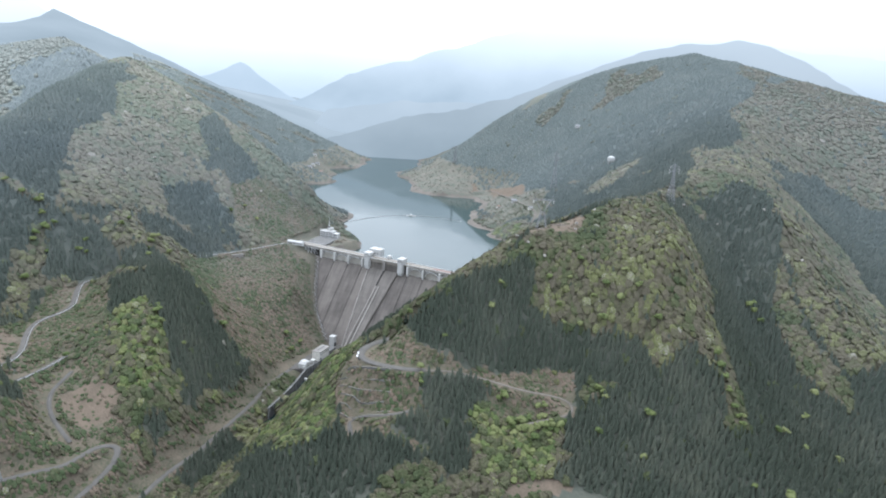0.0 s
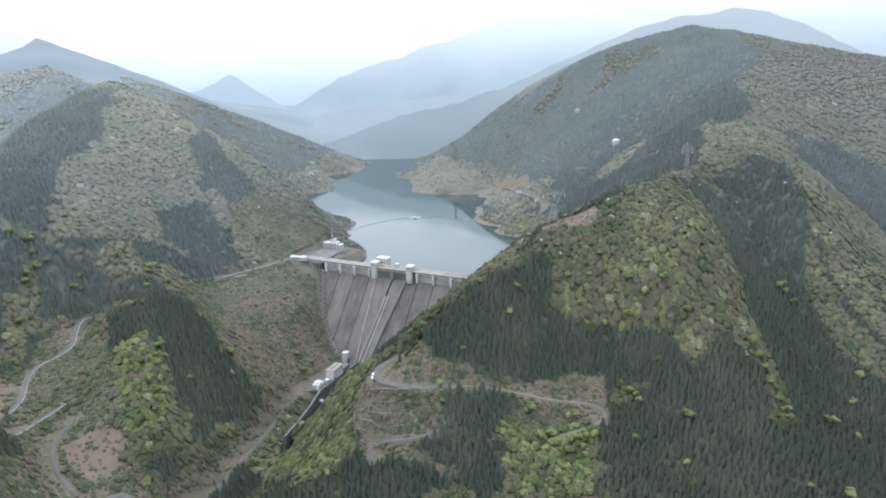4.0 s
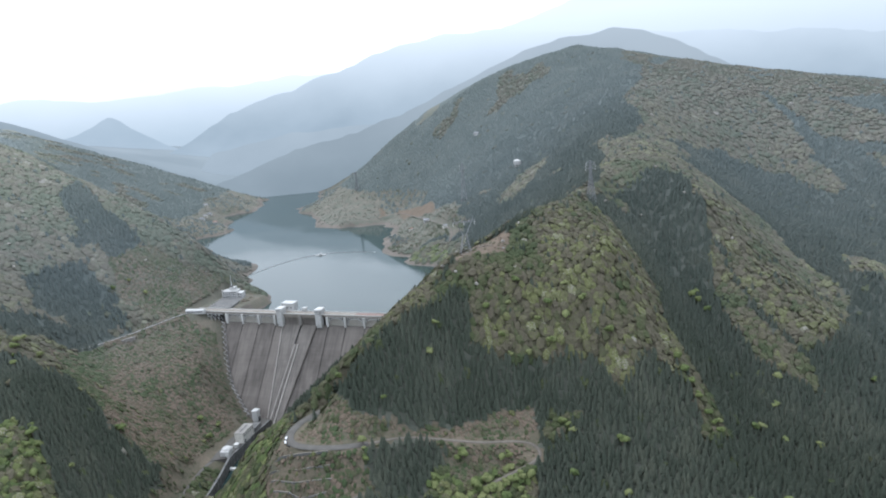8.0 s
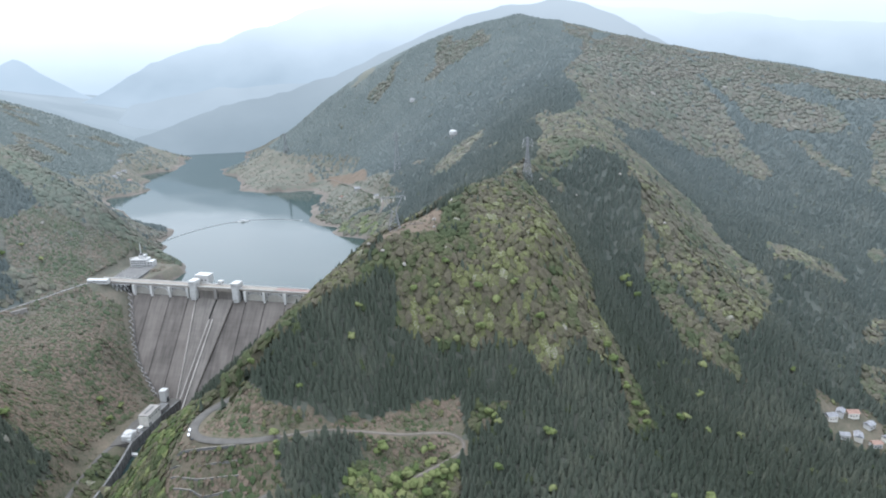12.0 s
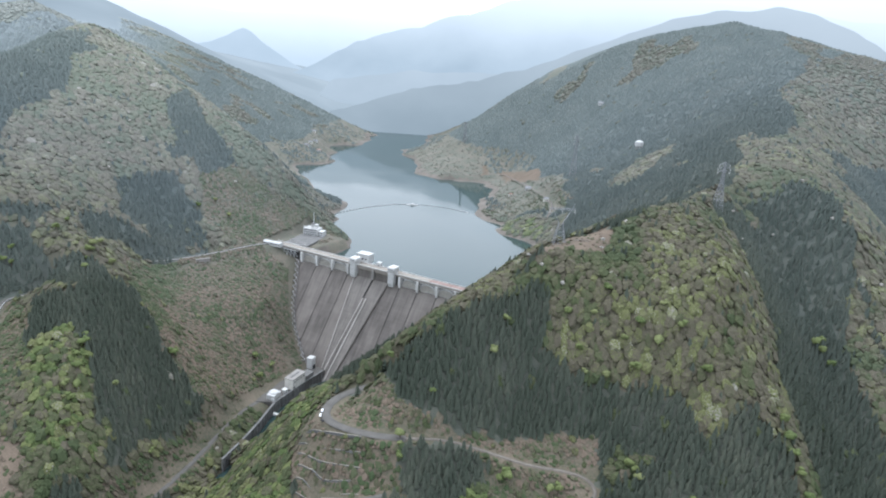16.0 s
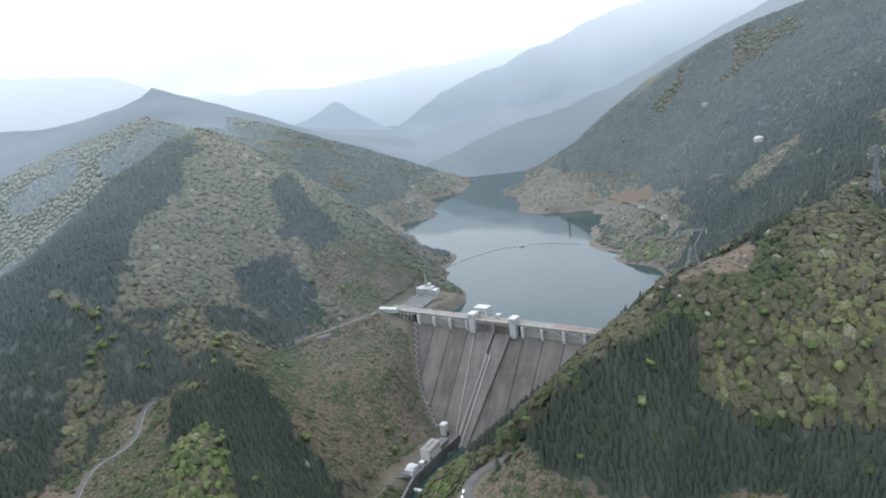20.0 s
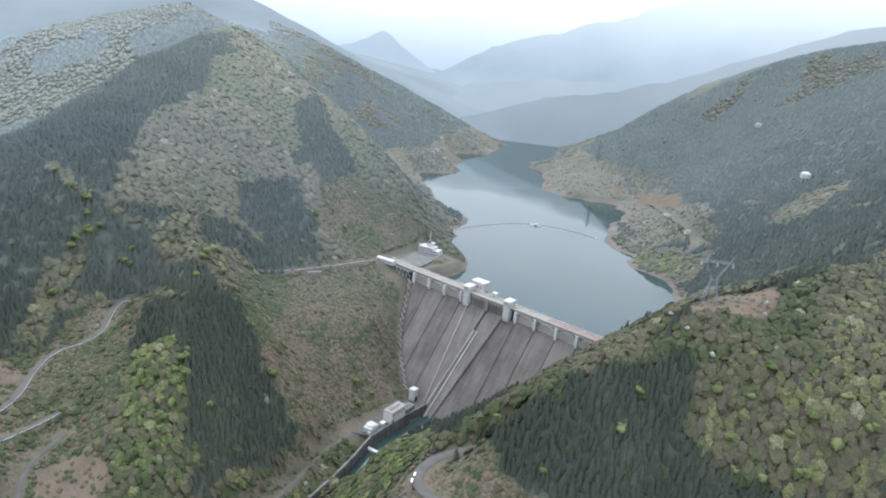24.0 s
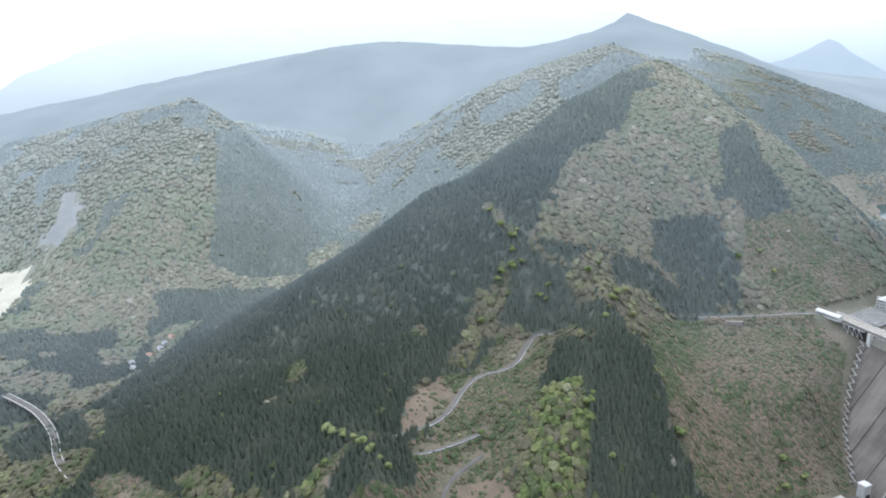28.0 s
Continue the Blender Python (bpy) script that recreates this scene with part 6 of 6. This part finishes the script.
def scatter(step, lo, hi, rng, left=-121, right=32, soft_edge=True):
    """Places on a jittered grid between two distances from the middle of the flight, over the slopes that it looks at."""
    r = hi * 1.12 + 10
    gx_, gy_ = np.meshgrid(np.arange(480 - r, 480 + r, step), np.arange(-760 - 0.5 * r, -760 + r, step))
    x = (gx_ + rng.uniform(-0.48, 0.48, gx_.shape) * step).ravel()
    y = (gy_ + rng.uniform(-0.48, 0.48, gy_.shape) * step).ravel()
    d = np.hypot(x - 480, y + 760)
    az = np.degrees(np.arctan2(x - 480, y + 760))
    far_ = d * (1 + 0.09 * rng.normal(size=d.shape).clip(-1.6, 1.6)) if soft_edge else d
    k = (d < np.where((az > -54) & (az < -20), 2780, np.where(az < -53, 2470, 2078))) & (far_ >= lo) & (far_ < hi) & (az > left) & (az < right)
    k &= ~((az > -8) & (d < 400))
    x, y = x[k], y[k]
    z = bedded(x, y)
    keep = ~near_road(x, y, 8.5)
    keep &= ~((z < LAKE_Z + 4) & (y > 20) & (x < 260) & (x > -1300))
    keep &= ~((x > -150) & (x < 195) & (y > -118) & (y < 12) & (z < 133 + (y + 4) / 0.78 + 14))
    keep &= ~((x > -208) & (x < -148) & (y > -26) & (y < 98))
    keep &= ~((x > -45) & (x < 16) & (y > -225) & (y < -85))
    keep &= ~((z < 12) & near_water(x, y, 12.0))
    keep &= ~((x > 777) & (x < 840) & (y > -111) & (y < -56))
    x, y, z = x[keep], y[keep], z[keep]
    return x, y, z, woods(x, y, z)


def settle_woods(level_, step, leaf_step, lo, hi, leaf_r, left=-121, right=32):
    rng = np.random.default_rng(100 + level_)
    spires = (SPIRES_NEAR, SPIRES_MID, SPIRES_FAR, SPIRES_FAR, SPIRES_FAR)[level_]
    crowns = (CROWNS_NEAR, CROWNS_MID, CROWNS_FAR, CROWNS_FAR, CROWNS_FAR)[level_]
    where = ("on the near spurs", "on the valley sides", "on the distant mountain", "on the western hills", "round the head of the reservoir")[level_]
    x, y, z, kind = scatter(step, lo, hi, rng, left, right)
    roll = rng.random(len(x))
    cluster = ripple(x, y, 22) + ripple(y + 50, x, 60)
    con = ((kind == 0) & (roll > 0.006)) | ((kind == 1) & (roll < 0.03)) | ((kind == 4) & (roll < 0.3))
    shrub = ~con & ((kind == 3) | (kind == 4)) & (roll < np.where(kind == 3, 0.6 + 0.36 * (cluster > 0.0), 0.97))
    P = np.stack((x, y, z), 1)
    tone = np.clip(0.46 + 0.6 * cluster + rng.normal(size=len(x)) * 0.12, 0, 0.96)
    tone = np.where(kind == 3, np.clip(0.3 - 0.5 * cluster + rng.normal(size=len(x)) * 0.2, 0, 1), tone)
    out = np.hypot(x - 480, y + 760)
    tall = np.interp(out, [700, 1000, 1450, 1750], [12.5, 10.0, 7.0, 5.5])
    stout = np.interp(out, [700, 1000, 1450, 1750], [1.12, 1.7, 3.2, 4.6])
    s = con
    plant("conifer_forest", "dense dark green cedar plantation " + where, "forest", spires, P[s] - (0, 0, 1), (tall * rng.uniform(0.75, 1.15, len(x)))[s], (stout * rng.uniform(0.85, 1.15, len(x)))[s], tone[s], FOLIAGE["conifer"], rng, False)
    if level_ < 2:
        s = shrub
        plant("brush", "brown and green brush and saplings " + where, "shrubs", BUSHES, P[s] - (0, 0, 0.3), (rng.uniform(1.4, 2.7, len(x)) * (1 + 0.2 * level_ + 0.6 * (cluster > 0.2)))[s], np.ones(s.sum()), tone[s], FOLIAGE["shrub"], rng)
    x, y, z, kind = scatter(leaf_step, lo, hi, rng, left, right)
    roll = rng.random(len(x))
    cluster = ripple(x, y, 22) + ripple(y + 50, x, 60)
    leaf = ((kind == 0) & (roll < 0.012)) | ((kind == 1) & (roll < 0.97)) | ((kind == 4) & (roll < 0.5)) | ((kind == 2) & (roll < 0.45)) | ((kind == 3) & (roll < (0.16 if level_ < 2 else 0.28)))
    bright = (kind == 2) & ~leaf & (roll < 0.97)
    P = np.stack((x, y, z), 1)
    tone = np.clip(0.44 + 0.6 * cluster + 0.3 * ripple(x, y, 14) + rng.normal(size=len(x)) * 0.12, 0, 0.74)
    tone = np.where(kind == 3, rng.random(len(x)) * 0.75, np.where(kind == 0, 0.25 * tone, tone))
    tone = np.where(rng.random(len(x)) < 0.004, 1.0, tone if level_ < 2 else 0.45 + 0.55 * (tone - 0.45))
    tone = np.where(kind == 2, np.where(rng.random(len(x)) < 0.6, 0.05 + 0.25 * rng.random(len(x)), 0.66 + 0.1 * rng.random(len(x))), tone)
    one = np.ones(len(x))
    if level_ == 0:
        close = leaf & (np.hypot(x - 480, y + 760) < 575)
        leaf = leaf & ~close
        s = close
        plant("broadleaf_forest", "leafy yellow green and grey broadleaf wood on the nearest spur", "forest", CROWNS_CLOSE, P[s] - (0, 0, 0.4), (leaf_r * (0.78 + 0.5 * rng.random(len(x)) ** 1.6) * np.where(kind > 2, 0.58, 1.0))[s], one[s], tone[s], FOLIAGE["leaf"], rng)
    s = leaf
    plant("broadleaf_forest", "yellow green and grey spring broadleaf wood " + where, "forest", crowns, P[s] + np.stack((0 * one, 0 * one, rng.uniform(*((-0.12, 0.1), (-0.12, -0.02), (-0.08, -0.045), (-0.08, -0.045), (-0.08, -0.045))[level_], len(x)) * leaf_r), 1)[s], (leaf_r * (0.8 + 0.5 * rng.random(len(x)) ** 1.6) * np.where(kind > 2, 0.58, 1.0))[s], one[s], tone[s], FOLIAGE["leaf"], rng, level_ > 1)
    if level_ < 2:
        s = bright
        plant("young_forest", "fresh bright green young trees " + where, "forest", crowns, P[s] - (0, 0, 0.3), (leaf_r * rng.uniform(0.65, 1.15, len(x)))[s], one[s], tone[s], FOLIAGE["bright"], rng)


brng = np.random.default_rng(77)
BUSHES = [crown(1, 3, 5, brng, 0.55, 0.14, -0.2) for _ in range(6)]
THICKET = [crown(1, 3, 2, brng, 0.5, 0.16, -0.2) for _ in range(6)]
settle_woods(0, 4.8, 5.2, 330, 860, 5.0)
settle_woods(1, 6.0, 6.7, 860, 1480, 6.2)
settle_woods(2, 7.8, 7.2, 1480, 2300, 7.4, -47, 32)
settle_woods(3, 8.6, 8.2, 1480, 2480, 8.4, -121, -47)
settle_woods(4, 11.0, 9.5, 2300, 2780, 9.5, -54, -25)

# low brush that covers the open slopes
bx, by, bz, bk = scatter(3.5, 330, 1180, brng, soft_edge=False)
open_slope = ((bk == 3) | (bk == 4) | ((bk == 5) & (brng.random(len(bx)) < 0.22))) & (ripple(bx, by, 14) + ripple(bx, by, 41) > -0.62)
btone = np.clip(0.6 + 1.1 * ripple(bx, by, 33) + 0.6 * ripple(bx, by, 12) + brng.normal(size=len(bx)) * 0.16, 0, 1)
btone = np.where(brng.random(len(bx)) < 0.22, btone * 0.45, btone)
plant("brush", "patchy brown and green brush on the open slopes", "shrubs", THICKET, np.stack((bx, by, bz - 0.3), 1)[open_slope], (brng.uniform(1.7, 3.0, len(bx)) * (1 + 0.5 * np.clip(ripple(bx, by, 37), 0, 1)))[open_slope], np.ones(open_slope.sum()), btone[open_slope], FOLIAGE["shrub"], brng)

# single trees that stand out from the woods
SINGLE = foliage("single_tree_leaves", [[(0.0, (0.06, 0.082, 0.03)), (0.5, (0.085, 0.104, 0.038)), (1.0, (0.125, 0.136, 0.06))]], True)
BLOSSOM = foliage("blossom", [[(0.0, (0.22, 0.205, 0.18)), (1.0, (0.32, 0.3, 0.27))]], True)


def tree_proto(k, mat, label):
    ob = thing("tree", label, "tree", group="single trees")
    v, f = CROWNS_NEAR[k]
    rng = np.random.default_rng(50 + k)
    lobes_v, lobes_f = [], []
    for q in range(4):
        c = np.array((rng.uniform(-0.45, 0.45), rng.uniform(-0.45, 0.45), rng.uniform(0.25, 1.1))) if q else np.array((0, 0, 0.5))
        lobes_f.append(f + sum(len(a) for a in lobes_v))
        lobes_v.append(v * (0.8 - 0.12 * q) + c)
    me = mesh_from("crown", np.concatenate(lobes_v) * 4.2 + (0, 0, 2.4), np.concatenate(lobes_f), [mat], True)
    part("crown", me, None, ob)
    bm = bmesh.new()
    add_ring(bm, [0.42, 0.3, 0.2], [-1.5, 2.5, 5.5], 7)
    for a in range(3):
        add_beam(bm, (0, 0, 2.6 + 0.5 * a), (1.8 * math.cos(2.1 * a), 1.8 * math.sin(2.1 * a), 5.0 + 0.5 * a), 0.22)
    part("trunk", bm, MAT["bark"], ob)
    return ob


PROTOS = [tree_proto(k, SINGLE, "bright yellow green broadleaf tree standing out of dark cedars") for k in range(4)]
WHITE = [tree_proto(4 + k, BLOSSOM, "pale blossoming tree among the spring woods") for k in range(2)]
SPOTS = [(363, -156), (397, -162), (361, -183), (368, -134), (407, -148), (426, -153), (372, -194), (422, -125), (341, -166), (391, -189), (442, -135), (413, -176), (263, -290), (292, -204), (209, -276), (295, -232), (-335, -371), (-293, -430), (-312, -388), (-294, -271), (-244, -261), (-206, -272), (-284, -291), (-86, -286), (-295, -28), (-268, -26), (-298, -59), (-426, -371), (-392, -368), (-367, -362), (-9, -378), (-60, -377), (-131, -484), (-336, -360), (581, 7), (489, -247), (578, -201), (643, -162), (677, -153), (641, -116), (650, -76), (473, -153), (751, -46),
         (437, -240), (441, -246), (431, -238), (448, -292), (347, -305), (343, -309), (380, -288), (386, -284), (568, 30), (564, 24), (571, 18), (573, -206), (578, -212), (567, -200), (621, -162), (614, -170), (628, -276), (597, -284), (496, -300), (560, -188), (553, -176), (547, -165), (541, -152),
         (-86, -388), (-92, -395), (-78, -402), (-66, -412), (-58, -424), (-100, -380), (-110, -372), (-50, -432), (-72, -420), (-40, -442), (-231, -280), (-226, -288), (-218, -296), (-238, -274), (-206, -306), (-340, -372), (-352, -366), (-364, -360), (-374, -352), (-290, -345), (-300, -338), (-296, -352), (-330, -395), (-336, -388),
         (262, -338), (266, -344), (258, -332), (410, -300), (402, -306), (396, -312), (388, -318), (404, -318), (380, -326), (372, -318), (392, -330), (364, -330), (408, -326), (-60, -150), (-75, -165), (-52, -180), (-90, -600), (-100, -606), (-82, -594), (-110, -612), (-74, -586), (-120, -620), (-130, -628), (-142, -634)]
sz = ground([p[0] for p in SPOTS], [p[1] for p in SPOTS])
for i, ((x, y), z) in enumerate(zip(SPOTS, sz)):
    ob = copy_thing(PROTOS[i % 4], pose(x, y, float(z), 0, 0, 57 * i % 360))
    ob.scale = (1.0 + 0.11 * (i * 7 % 6),) * 3
PALE = [(343, -76), (346, -91), (326, -148), (356, -40), (470, 60), (500, 160), (560, 180), (620, 120), (300, -140), (-420, -120), (-450, -60), (-520, 20), (-380, -150), (280, -128), (-300, 20), (450, 130), (520, 250)]
sz = ground([p[0] for p in PALE], [p[1] for p in PALE])
for i, ((x, y), z) in enumerate(zip(PALE, sz)):
    ob = copy_thing(WHITE[i % 2], pose(x, y, float(z) + 2, 0, 0, 83 * i % 360))
    ob.scale = (0.7 + 0.1 * (i * 5 % 5),) * 3
for p in PROTOS + WHITE:
    for o in list(p.children_recursive) + [p]:
        bpy.data.objects.remove(o)
